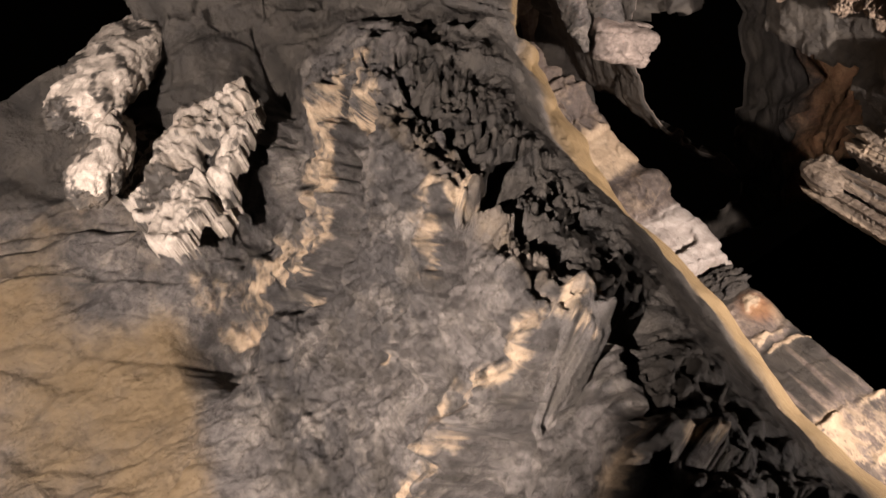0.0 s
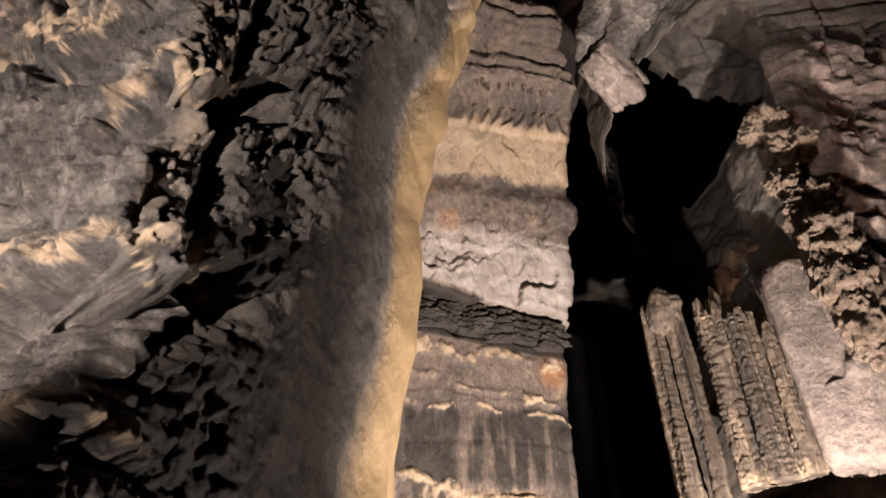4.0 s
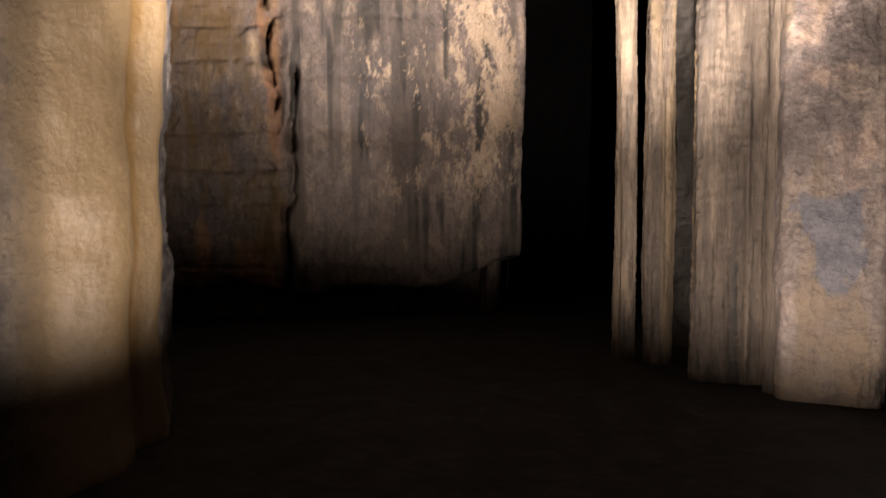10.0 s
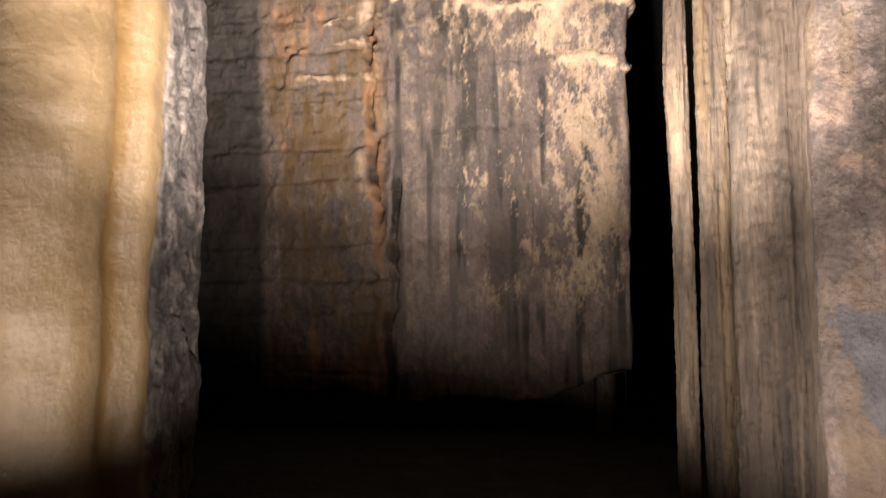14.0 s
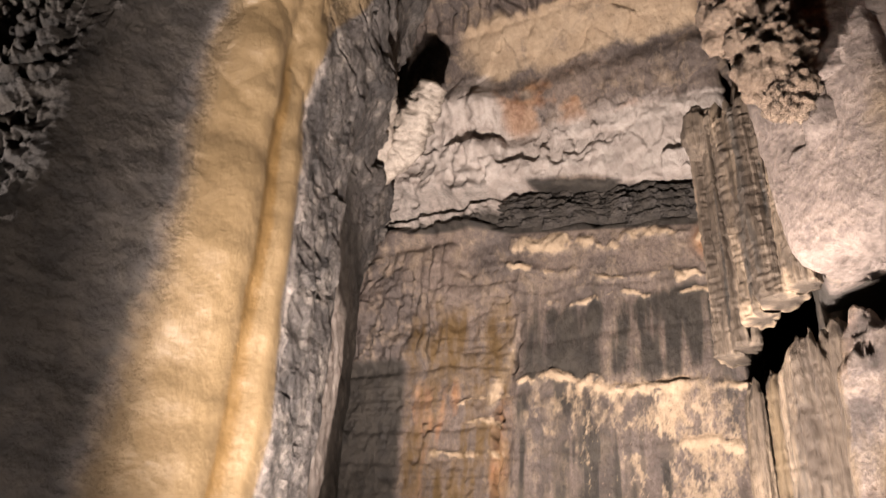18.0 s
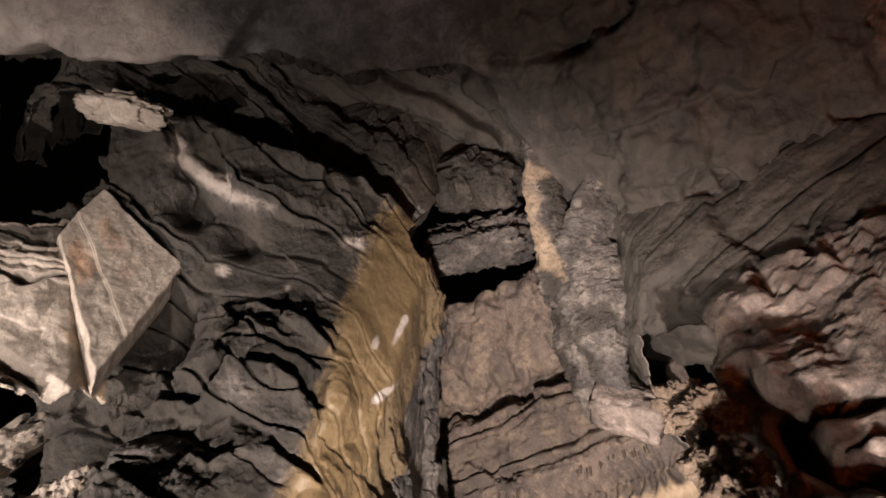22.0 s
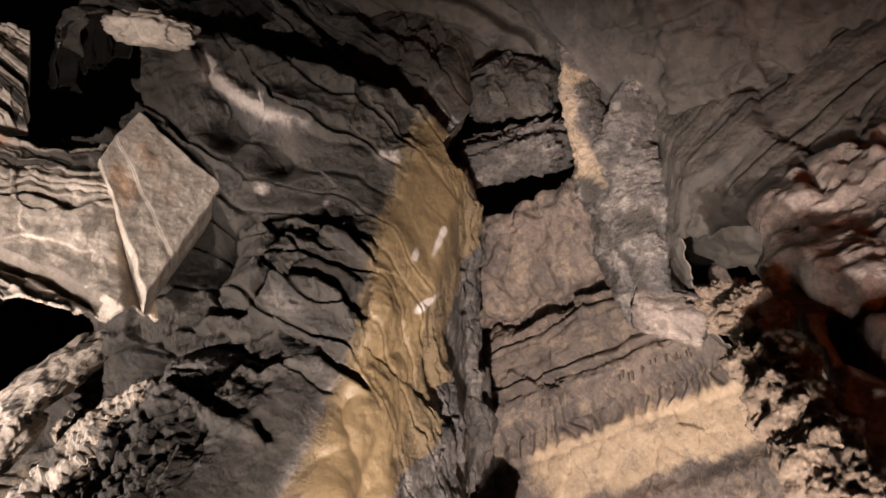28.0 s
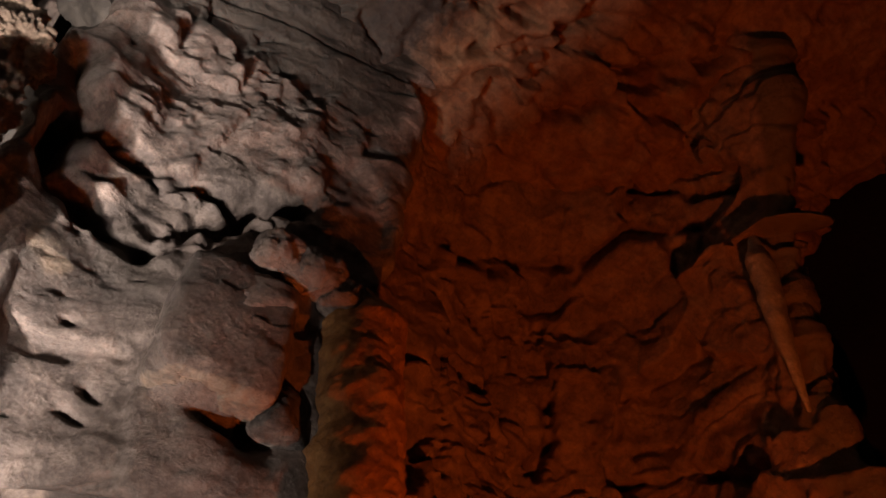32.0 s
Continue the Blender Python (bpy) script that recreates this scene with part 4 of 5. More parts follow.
RCRACK = ((1.52, 3.05, 6.4), (1.66, 3.1, 6.0), (1.75, 3.05, 5.5), (2.06, 3.1, 5.27), (2.39, 3.07, 5.2), (2.73, 2.98, 5.65), (2.94, 2.85, 5.85), (3.3, 2.75, 6.0))
RCRACK2 = ((1.73, 3.06, 6.1), (2.1, 3.08, 5.87), (2.5, 3.05, 5.8), (2.9, 2.85, 5.9))
BAY_LINES = (
    ((6.99, 3.74, 6.69), (7.14, 3.84, 6.22), (7.09, 4.05, 5.90)), ((7.72, 3.48, 5.74), (7.93, 2.94, 5.76), (7.88, 2.06, 5.35)), ((5.47, 3.48, 7.66), (5.91, 3.41, 7.66), (6.68, 2.92, 7.77)),
    ((6.80, 2.68, 7.79), (6.87, 2.11, 7.98), (7.28, 1.58, 7.73)), ((6.47, 2.04, 8.51), (6.84, 1.66, 8.35), (7.19, 1.02, 7.91)), ((5.64, 3.67, 7.49), (6.22, 3.78, 7.10), (6.63, 3.97, 6.36)), ((4.6, 3.75, 5.5), (5.40, 4.15, 5.51), (5.71, 4.20, 5.32)),
)
RLINES = (((1.9, 3.3, 4.9), (2.5, 3.2, 4.1)), ((2.0, 3.3, 4.2), (2.6, 3.2, 3.9)), ((2.65, 3.0, 5.1), (2.72, 3.0, 3.9)), ((2.55, 2.8, 7.5), (2.75, 2.5, 8.6)), ((1.4, 2.9, 7.55), (3.2, 2.7, 7.75)))


def right_disp(P):
    x, z = P[..., 0], P[..., 2]
    red = smooth(KR, 7.9, 8.8)
    d = 0.06 * fbm(P, 0.9, 4, 23) + 0.015 * ridged(P, 3.0, 5, 29) + 0.012 * fbm(P, 6, 4, 28)
    d = d + (1 - red) * (0.14 * chips(P, 1.1, 30, (1, 1, 1.1)) + 0.03 * chips(P, 4.0, 38, (1, 1, 1.2)))
    knob = band(z, 6.2, 7.5, 0.15) * band(x, 1.5, 3.3, 0.2)
    d = d + knob * (0.13 * chips(P, 1.9, 32, (1, 1, 0.7), 0.7) + 0.07 * ridged(P, 2.4, 4, 31, (1.2, 1, 0.6)) + 0.03 * chips(P, 6.0, 39))
    shelf = smooth(z, 7.45, 7.6) * (1 - red)
    d = d + shelf * 0.05 * (beds(P, 0.16, 33, 0.5, (-0.12, 0)) - 0.5)
    d = d - 0.70 * line_mask(P, RCRACK, 0.10, 34, 0.12) - 0.45 * line_mask(P, RCRACK2, 0.07, 35, 0.12)
    for k, ln in enumerate(RLINES):
        d = d - 0.10 * line_mask(P, ln, 0.02, 36 + k, 0.10)
    rub = line_mask(P, RCRACK, 0.32, 34) * (1 - red)
    d = d + rub * (0.10 * chips(P, 3.6, 41) + 0.05 * ridged(P, 5, 4, 42))
    # thick ledge at the crack under the upper slab
    under = band(z, 3.28, 3.56, 0.05) * band(x, 1.0, 3.0, 0.1)
    d = d - 0.45 * under
    d = d + (1 - smooth(z, 3.2, 3.4)) * band(x, 2.1, 3.4, 0.1) * (0.10 * (beds(P, 0.45, 43, 0.4) - 0.5) + 0.08 * chips(P, 2.4, 44))
    # the red bay: heavy broken layers
    d = d + red * (0.03 * ridged(P, 3.0, 4, 48) + 0.50 * chips(P, 0.8, 45, (1, 1, 1.1), 0.5) + 0.13 * chips(P, 2.2, 49, (1, 1, 1), 0.5) + 0.10 * (beds(P, 0.6, 46, 1.2, (0.25, 0)) - 0.5) * smooth(z, 5.0, 6.0) + 0.04 * ridged(P, 2.0, 4, 47))
    for k, ln in enumerate(BAY_LINES):
        d = d - 0.40 * line_mask(P, ln, 0.055, 140 + k, 0.12)
    d = d - 0.55 * lump(P, (1.25, 3.65, 7.3), (0.35, 0.5, 0.42))
    # notch beside the block
    d = d - 0.40 * lump(P, (3.22, 2.85, 4.22), (0.16, 0.4, 0.20)) - 0.25 * line_mask(P, ((2.72, 2.9, 4.12), (3.1, 2.9, 4.1)), 0.05, 48)
    return d + 0.10 * band(x, 2.72, 3.3, 0.04) * band(z, 4.15, 5.05, 0.05) * (1 - red)


RIGHT_MASKS = {
    "cream": lambda Q: 0.42 * band(Q[..., 0], 1.3, 2.7, 0.3) * band(Q[..., 2], 3.4, 5.1, 0.3) * smooth(fbm(Q, 1.6, 4, 101), -0.1, 0.35) + 0.9 * line_mask(Q, ((2.7, 2.9, 4.22), (3.05, 2.9, 4.22)), 0.05, 102) + line_mask(Q, ((1.5, 3, 4.62), (1.9, 3.1, 4.45), (2.15, 3.2, 4.2)), 0.05, 103),
    "pale": lambda Q: 0.34 * band(Q[..., 2], 6.1, 7.4, 0.2) * band(Q[..., 0], 1.6, 3.2, 0.2) * smooth(fbm(Q, 2, 4, 104), -0.2, 0.3) + 0.5 * line_mask(Q, RCRACK, 0.3, 34) * smooth(fbm(Q, 4, 3, 105), -0.1, 0.3),
    # The two KR terms paint shade in the alcove and behind the columns.
    "coat_and_shade": lambda Q: 1.3 * smooth(Q[..., 2], 7.25, 7.5) * (1 - smooth(Q[..., 0], 3.6, 4.2)) * (0.75 + 0.5 * fbm(Q, 1.2, 4, 106)) + 0.55 * band(Q[..., 2], 4.6, 5.4, 0.2) * band(Q[..., 0], 1.7, 2.7, 0.2) + 0.6 * line_mask(Q, ((2.85, 2.8, 5.8), (3.4, 2.7, 6.3), (3.3, 2.7, 6.9)), 0.22, 107) + 1.1 * (KR < 4.0) * (Q[..., 2] > 5.3) + 1.3 * (KR < 3.3) * (Q[..., 2] <= 5.3),
    # Corner column is tinted orange for the red light; the bay is reddened too.
    "rust_and_redlight": lambda Q: 0.5 * smooth(KR, 7.3, 8.0) + 0.8 * band(KR, 6.85, 7.45, 0.08) * (1 - smooth(Q[..., 2], 5.4, 5.8)),
    # Tan here paints the light that the bay's outer corner catches.
    "tan": lambda Q: 0.9 * band(KR, 11.85, 12.15, 0.08),
}


def right_hole(P):
    return (P[..., 0] < 3.4) & (P[..., 1] + 0.25 * fbm(P, 1.5, 4, 108) > 3.95) & (P[..., 2] + 0.3 * fbm(P, 1.5, 4, 109) > 5.65) & (P[..., 2] < 8.15) | (P[..., 1] + 0.2 * fbm(P, 2.5, 4, 183) > 3.3) & (P[..., 2] + 0.2 * fbm(P, 2.5, 4, 184) > 6.9) & (P[..., 2] < 8.12) & (P[..., 0] < 1.5)


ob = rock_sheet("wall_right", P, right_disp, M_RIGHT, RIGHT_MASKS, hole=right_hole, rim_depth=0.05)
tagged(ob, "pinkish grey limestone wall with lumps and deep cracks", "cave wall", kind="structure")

# ---- ceiling ----
gx, gy = np.meshgrid(np.concatenate([np.linspace(-9.5, -4, 40)[:-1], np.linspace(-4, 4, 360)[:-1], np.linspace(4, 9.5, 130)]), np.concatenate([np.linspace(-6, -2.2, 40)[:-1], np.linspace(-2.2, 4.5, 300)[:-1], np.linspace(4.5, 9.5, 40)]))
P = np.stack([gx, gy, 9.3 + 0 * gx], -1)
P[..., 2] += -0.9 * smooth(gx, 0.45, 2.0) * smooth(gy, -1.0, 2.2)
rag = 0.28 * fbm(P, 1.8, 5, 110)
edge = gy + rag - (0.05 + 0.62 * (gx + 0.4))
P[..., 2] += (0.75 + 0.7 * smooth(gy, 1.6, 2.4)) * smooth(edge, 0.0, 0.12) * (1 - smooth(gx + 0.3 * rag, 0.35, 0.7)) * (1 - smooth(gy, 7.2, 7.6))
lip = -0.70 + 0.60 * np.minimum(gx + 1.5, 0) - 0.5 * np.maximum(gx + 1.5, 0) + 0.7 * rag
slab = smooth(lip - gy, 0.0, 0.12) * (1 - smooth(lip - gy, 0.2, 3.4)) * (1 - smooth(gx + 0.3 * rag, -2.4, -0.5))
P[..., 2] += -0.95 * slab
P = P[:, ::-1]
CCRACK = ((-1.2, -1.51, 9.3), (-0.6, -1.4, 9.3), (-0.11, -1.32, 9.3), (0.5, -1.25, 9.3), (1.17, -1.08, 9.25), (2.2, -0.9, 9.0))
BAYCRACKS = (((3.8, 1.7, 8.5), (4.65, 1.3, 8.5), (5.15, 0.85, 8.7)), ((5.75, 1.75, 8.55), (5.65, 1.1, 8.55), (6.15, 0.7, 8.7), (6.6, 0.3, 8.8)), ((5.3, 2.03, 8.55), (5.85, 1.72, 8.5)), ((4.3, 2.1, 8.5), (4.9, 1.8, 8.5), (5.2, 1.5, 8.6)), ((4.2, 1.9, 8.5), (4.7, 1.6, 8.5), (5.1, 1.2, 8.6)))
CRIFT = ((0.79, 0.58, 9.3), (1.3, 0.7, 9.1), (1.7, 0.74, 9.0), (2.3, 0.6, 8.8), (3.2, 0.5, 8.7))


def ceil_disp(P):
    x, y = P[..., 0], P[..., 1]
    east = smooth(x, 0.8, 1.6)
    d = 0.10 * fbm(P, 0.5, 5, 33) + 0.015 * ridged(P, 2.5, 4, 39)
    d = d + east * (0.30 * chips(P, 0.9, 111, (0.8, 1.4, 1), 0.6) + 0.07 * chips(P, 2.4, 113) + 0.20 * fbm(P, 1.1, 5, 112) + 0.08 * ridged(P, 1.6, 4, 113))
    F = P * np.array((1, 1, 0))
    flat = np.array((1, 1, 0))
    d = d - 0.22 * line_mask(F, np.array(CCRACK) * flat, 0.017, 114, 0.07) - 0.40 * line_mask(F, np.array(CRIFT) * flat, 0.06, 115, 0.14)
    for k, ln in enumerate(BAYCRACKS):
        d = d - 0.40 * line_mask(F, np.array(ln) * flat, 0.06 if k < 3 else 0.03, 150 + k, 0.18)
    inner = (P[..., 2] > 9.6)
    bay = smooth(x, 3.4, 4.2) * smooth(y, -0.5, 0.5)
    d = d + bay * (0.12 * (beds(np.stack([x, y, 0.25 * x + 0.9 * y], -1), 0.45, 185, 1.4) - 0.5) + 0.34 * chips(P, 0.9, 186, (1, 1, 1), 0.5) + 0.09 * chips(P, 2.6, 187))
    return d + inner * (0.22 * (beds(np.stack([x, y, 0.9 * x - 0.6 * y], -1), 0.3, 116, 0.7) - 0.5) + 0.10 * ridged(P, 2.0, 4, 117))


def ceil_hole(P):
    q = (P[..., :2] - np.array((-0.65, 3.1))) / np.array((0.85, 1.5))
    x, y = P[..., 0], P[..., 1]
    west = (x < -2.2) & (x > -7.5) & (y > -0.45 + 0.6 * (x + 1.5)) & (y < 3.0)
    void = (x > 0.8) & (x < 2.8) & (y + 0.3 * fbm(P, 1.5, 3, 189) > 4.5) & (y < 8.5)
    return (np.linalg.norm(q, axis=-1) + 0.25 * fbm(P, 3, 3, 118) < 1.0) | west | void


CEIL_MASKS = {
    # Greys up the western ceiling to paint the dim light on it.
    "grey_and_lit": lambda Q: (0.42 + 0.35 * fbm(Q, 1.5, 4, 219)) * (1 - smooth(Q[..., 0], 0.2, 1.3)) * (1 - smooth(Q[..., 2], 9.4, 9.55)),
    # Lightens the low slab by colour where too little lamplight reaches.
    "pale": lambda Q: 0.8 * (1 - smooth(Q[..., 2], 8.7, 9.25)) * (1 - smooth(Q[..., 0], -1.1, -0.5)) * (0.75 + 0.5 * fbm(Q, 2.0, 4, 119)),
    # Darkens the raised recess and the east side, painting shade there.
    "coat_and_shade": lambda Q: 0.85 * smooth(Q[..., 2], 9.45, 9.65) + (0.75 + 0.5 * fbm(Q, 1.2, 4, 318)) * band(Q[..., 0], 0.9, 3.4, 0.5),
    # Reddens the bay's ceiling to paint the red lamp's light.
    "rust_and_redlight": lambda Q: 0.6 * smooth(Q[..., 0], 3.2, 4.4) * (Q[..., 1] > -1.5),
}
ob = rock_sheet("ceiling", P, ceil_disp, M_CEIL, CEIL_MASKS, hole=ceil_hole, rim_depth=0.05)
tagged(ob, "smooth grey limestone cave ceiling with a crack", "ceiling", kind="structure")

# ---- floor and the walls that close the cave, painted dark as if unlit ----
gx, gy = np.meshgrid(np.linspace(-9.8, 10, 160), np.linspace(-6, 14.5, 140))
P = np.stack([gx, gy, 0 * gx], -1)
ob = rock_sheet("floor", P, lambda P: 0.05 * fbm(P, 0.8, 4, 43), M_UNLIT)
tagged(ob, "cave floor coloured near black for lack of light", "floor", kind="structure")
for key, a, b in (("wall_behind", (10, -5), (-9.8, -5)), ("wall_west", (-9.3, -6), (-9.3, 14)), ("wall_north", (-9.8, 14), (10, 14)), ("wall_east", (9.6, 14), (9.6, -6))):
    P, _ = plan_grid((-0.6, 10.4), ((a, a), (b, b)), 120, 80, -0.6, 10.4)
    ob = rock_sheet(key, P, lambda P: 0.3 * fbm(P, 0.4, 4, 53), M_UNLIT)
    tagged(ob, "plain cave wall coloured near black for lack of light", "cave wall", kind="structure")

# ---- fluted dripstone beside the dark gap ----
FLUTES = "fluted dripstone columns"


def flute_body(name, at, half, turn, z0, z1, seed, label, ragged_top=0.12, foot=0.0, lean=(0.0, 0.0), flute=0.03, n=150, m=230, masks=None, waist=0.0):
    """A flattened column whose sides are cut by upright flutes and roughened by fine drip scales, with a ragged top."""
    th = np.linspace(0, 2 * np.pi, n, endpoint=False)
    c, s_ = np.cos(th), np.sin(th)
    r = (np.abs(c) ** 2.6 + np.abs(s_) ** 2.6) ** (-1 / 2.6)
    plan = np.stack([half[0] * c * r, half[1] * s_ * r], -1)
    out = plan / np.array(half) ** 2
    out = out / np.linalg.norm(out, axis=1, keepdims=True)
    v = np.linspace(0, 1, m)
    flat = np.stack([plan[:, 0], plan[:, 1], 0 * th + seed], -1)
    top = z1 - ragged_top * (0.5 + 0.9 * fbm(flat, 7.0, 3, seed + 1, gain=0.7))
    Z = z0 + (top[None] - z0) * v[:, None]
    C = np.stack([np.broadcast_to(plan[None, :, 0], Z.shape), np.broadcast_to(plan[None, :, 1], Z.shape), Z], -1) + 0.37 * seed
    wide = 1 - 0.45 * smooth(v, 0.965, 1.0) + foot * np.exp(-v / 0.03) - waist * np.sin(np.pi * v) + 0.06 * fbm(np.stack([v * 5, 0 * v, 0 * v + seed], -1), 1.0, 3, seed + 2)
    d = 1.1 * flute * (ridged(C, 8.0, 2, seed + 3, (1, 1, 0.04)) - 0.1) + 0.9 * flute * fbm(C, 20.0, 3, seed + 4, (1, 1, 0.06)) + 0.38 * flute * fbm(C, 34, 3, seed + 5, (0.7, 0.7, 1.2))
    X = plan[None, :, 0] * wide[:, None] + out[None, :, 0] * d + lean[0] * v[:, None]
    Y = plan[None, :, 1] * wide[:, None] + out[None, :, 1] * d + lean[1] * v[:, None]
    a = radians(turn)
    W = np.stack([X * math.cos(a) - Y * math.sin(a), X * math.sin(a) + Y * math.cos(a), Z], -1)
    i = np.arange(m * n).reshape(m, n)
    j = np.roll(i, -1, axis=1)
    quads = np.stack([i[:-1], j[:-1], j[1:], i[1:]], -1).reshape(-1, 4)
    V = np.concatenate([W.reshape(-1, 3), [(0, 0, z0), (lean[0], lean[1], W[-1, :, 2].min() + 0.02)]])
    k = m * n
    tris = np.concatenate([quads[:, [0, 1, 2]], quads[:, [0, 2, 3]], np.stack([j[0], i[0], 0 * i[0] + k], -1), np.stack([i[-1], j[-1], 0 * i[0] + k + 1], -1)])
    base = np.array((at[0], at[1], 0.0))
    M = {key: g(W + base) for key, g in (masks or {}).items()}
    # Darkens the flutes by their depth, painting shade into the grooves.
    M["coat_and_shade"] = M["coat_and_shade"] + 1.3 * M["coat_and_shade"].max() * smooth(-d, 0.15 * flute, 1.0 * flute)
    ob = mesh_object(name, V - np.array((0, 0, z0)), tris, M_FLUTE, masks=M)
    ob.location = (at[0], at[1], z0)
    tagged(ob, label, "dripstone column", FLUTES)
    return ob


def streaks(gold, streak_and_shade, lip_light):
    """Masks of a column: gold and dark streaks that run down it, a pale coating towards its top, and light painted on
    its lower lip.
    """
    return {"cream": lambda Q: 0.42 * smooth(fbm(Q, 3.0, 4, 210, (1, 1, 0.15)), -0.2, 0.35) + lip_light * (1 - smooth(Q[..., 2], 3.60, 3.68)) * smooth(Q[..., 2], 3.5, 3.52),
            "tan": lambda Q: gold * smooth(fbm(Q, 5.0, 3, 211, (1, 1, 0.06)), -0.05, 0.3),
            "coat_and_shade": lambda Q: streak_and_shade * smooth(fbm(Q, 6.0, 4, 240, (1.3, 1.3, 0.12)), 0.12, 0.35),
            "pale": lambda Q: 0.18 * smooth(Q[..., 2], 1.9, 2.5) * (1 - smooth(Q[..., 2], 3.5, 3.6))}


LOW = "pale brown fluted dripstone column with fine drip scales"
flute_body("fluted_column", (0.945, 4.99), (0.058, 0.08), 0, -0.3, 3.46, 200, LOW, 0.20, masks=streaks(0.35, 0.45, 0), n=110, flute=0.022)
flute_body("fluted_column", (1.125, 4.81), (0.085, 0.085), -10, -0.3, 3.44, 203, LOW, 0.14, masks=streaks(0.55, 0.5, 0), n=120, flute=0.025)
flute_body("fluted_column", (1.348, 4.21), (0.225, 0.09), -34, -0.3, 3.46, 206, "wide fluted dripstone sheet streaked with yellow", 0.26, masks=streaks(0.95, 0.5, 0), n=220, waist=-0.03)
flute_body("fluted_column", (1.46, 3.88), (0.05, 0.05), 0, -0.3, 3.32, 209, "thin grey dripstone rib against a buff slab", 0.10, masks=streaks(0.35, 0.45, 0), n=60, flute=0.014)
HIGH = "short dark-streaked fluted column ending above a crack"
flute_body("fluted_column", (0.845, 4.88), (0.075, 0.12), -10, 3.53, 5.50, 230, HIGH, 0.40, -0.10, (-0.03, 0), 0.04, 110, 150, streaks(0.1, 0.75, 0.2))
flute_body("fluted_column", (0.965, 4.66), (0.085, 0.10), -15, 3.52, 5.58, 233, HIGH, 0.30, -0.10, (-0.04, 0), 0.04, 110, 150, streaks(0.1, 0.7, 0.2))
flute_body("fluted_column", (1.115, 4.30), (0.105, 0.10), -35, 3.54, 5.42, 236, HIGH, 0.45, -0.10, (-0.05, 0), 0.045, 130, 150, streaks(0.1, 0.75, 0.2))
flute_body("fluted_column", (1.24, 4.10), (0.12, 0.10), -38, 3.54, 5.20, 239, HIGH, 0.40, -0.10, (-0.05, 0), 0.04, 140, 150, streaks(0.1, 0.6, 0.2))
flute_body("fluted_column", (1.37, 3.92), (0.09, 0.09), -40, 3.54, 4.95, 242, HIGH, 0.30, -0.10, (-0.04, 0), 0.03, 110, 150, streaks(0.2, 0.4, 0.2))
ob = boulder("stubby_dripstone", (0.85, 4.70, 5.34), (0.15, 0.13, 0.22), (0, 12, -10), M_FLUTE, 246, 3.2, 0.22, 0, 44, 0.4, streaks(0.1, 0.3, 0), lumps=0.1)
tagged(ob, "pale knob of dripstone on top of a fluted column", "dripstone")
ob = boulder("rock_slab", (1.68, 3.60, 4.42), (0.42, 0.24, 0.88), (4, -2, -40), M_RIGHT, 250, 7.0, 0.05, 0, 64, 0.10, {"cream": lambda Q: 0.25 * smooth(fbm(Q, 1.5, 4, 251), -0.1, 0.3), "tan": lambda Q: 0.6 * lump(Q, (1.85, 3.4, 4.1), (0.15, 0.5, 0.5))})
tagged(ob, "tall flat slab of buff limestone over a dark crack", "rock slab")
ob = boulder("rock_slab", (1.74, 3.80, 1.40), (0.30, 0.25, 1.84), (0, 0, -25), M_RIGHT, 263, 5.0, 0.10, 0, 100, 0.05, {"cream": lambda Q: 0.36 * smooth(fbm(Q, 2.6, 5, 261, gain=0.7), -0.6, 0.5), "tan": lambda Q: 0.5 * smooth(fbm(Q, 3.4, 5, 265, (1, 1, 0.22)), -0.1, 0.3), "rust_and_redlight": lambda Q: 0.35 * smooth(fbm(Q, 2.2, 5, 264), 0.0, 0.3), "pale": lambda Q: 0.2 * smooth(Q[..., 2], 2.0, 2.6), "grey_and_lit": lambda Q: 0.9 * smooth(0.05 + 0.25 * (Q[..., 2] - 0.62) - np.abs(Q[..., 0] - 1.62 + 0.14 * fbm(Q, 5, 5, 262, gain=0.7)), -0.03, 0.03) * band(Q[..., 2] + 0.10 * fbm(Q, 5, 5, 263, gain=0.7), 0.64, 1.22, 0.05)})
tagged(ob, "tall buff limestone slab with a dark grey rough patch", "rock slab")
for k, (x, y, z, a, b, c) in enumerate(((2.5, 4.0, 0.5, 0.35, 0.3, 0.3), (2.75, 4.0, 2.75, 0.45, 0.35, 0.12), (2.75, 3.95, 1.7, 0.4, 0.35, 0.5))):
    strata("rock_ledge", (x, y, z), (a, b, c), 3 if c > 0.2 else 2, (0, 4 * (k % 3 - 1), -20 + 9 * k), M_RIGHT, 270 + 5 * k, "brown rounded limestone ledge standing out of the wall", "rock ledge", "ledges beside the slab")

# ---- lumpy coral stalactite ----
coral = new("coral_stalactite")
coral.location = (1.3, 2.95, 6.2)
tagged(coral, "brown lumpy coral-like stalactite hanging against the wall", "stalactite")
for k, (x, y, z, a, b, c) in enumerate(((1.14, 2.98, 6.22, 0.17, 0.17, 0.10), (1.27, 2.97, 5.98, 0.20, 0.18, 0.12), (1.16, 2.98, 5.62, 0.15, 0.16, 0.12), (1.28, 2.95, 5.36, 0.20, 0.2, 0.14), (1.28, 2.92, 5.02, 0.19, 0.2, 0.24), (1.30, 2.95, 4.68, 0.18, 0.19, 0.22), (1.37, 2.98, 4.40, 0.18, 0.18, 0.22), (1.42, 3.02, 4.15, 0.11, 0.12, 0.16))):
    ob = boulder("lump", (x - 1.3, y - 2.95, z - 6.2), (a, b, c), (0, 0, 30 * k), M_CORAL, 290 + k, 2.2, 0.55, 0, 60, 0.5, parent=coral, lumps=0.30)

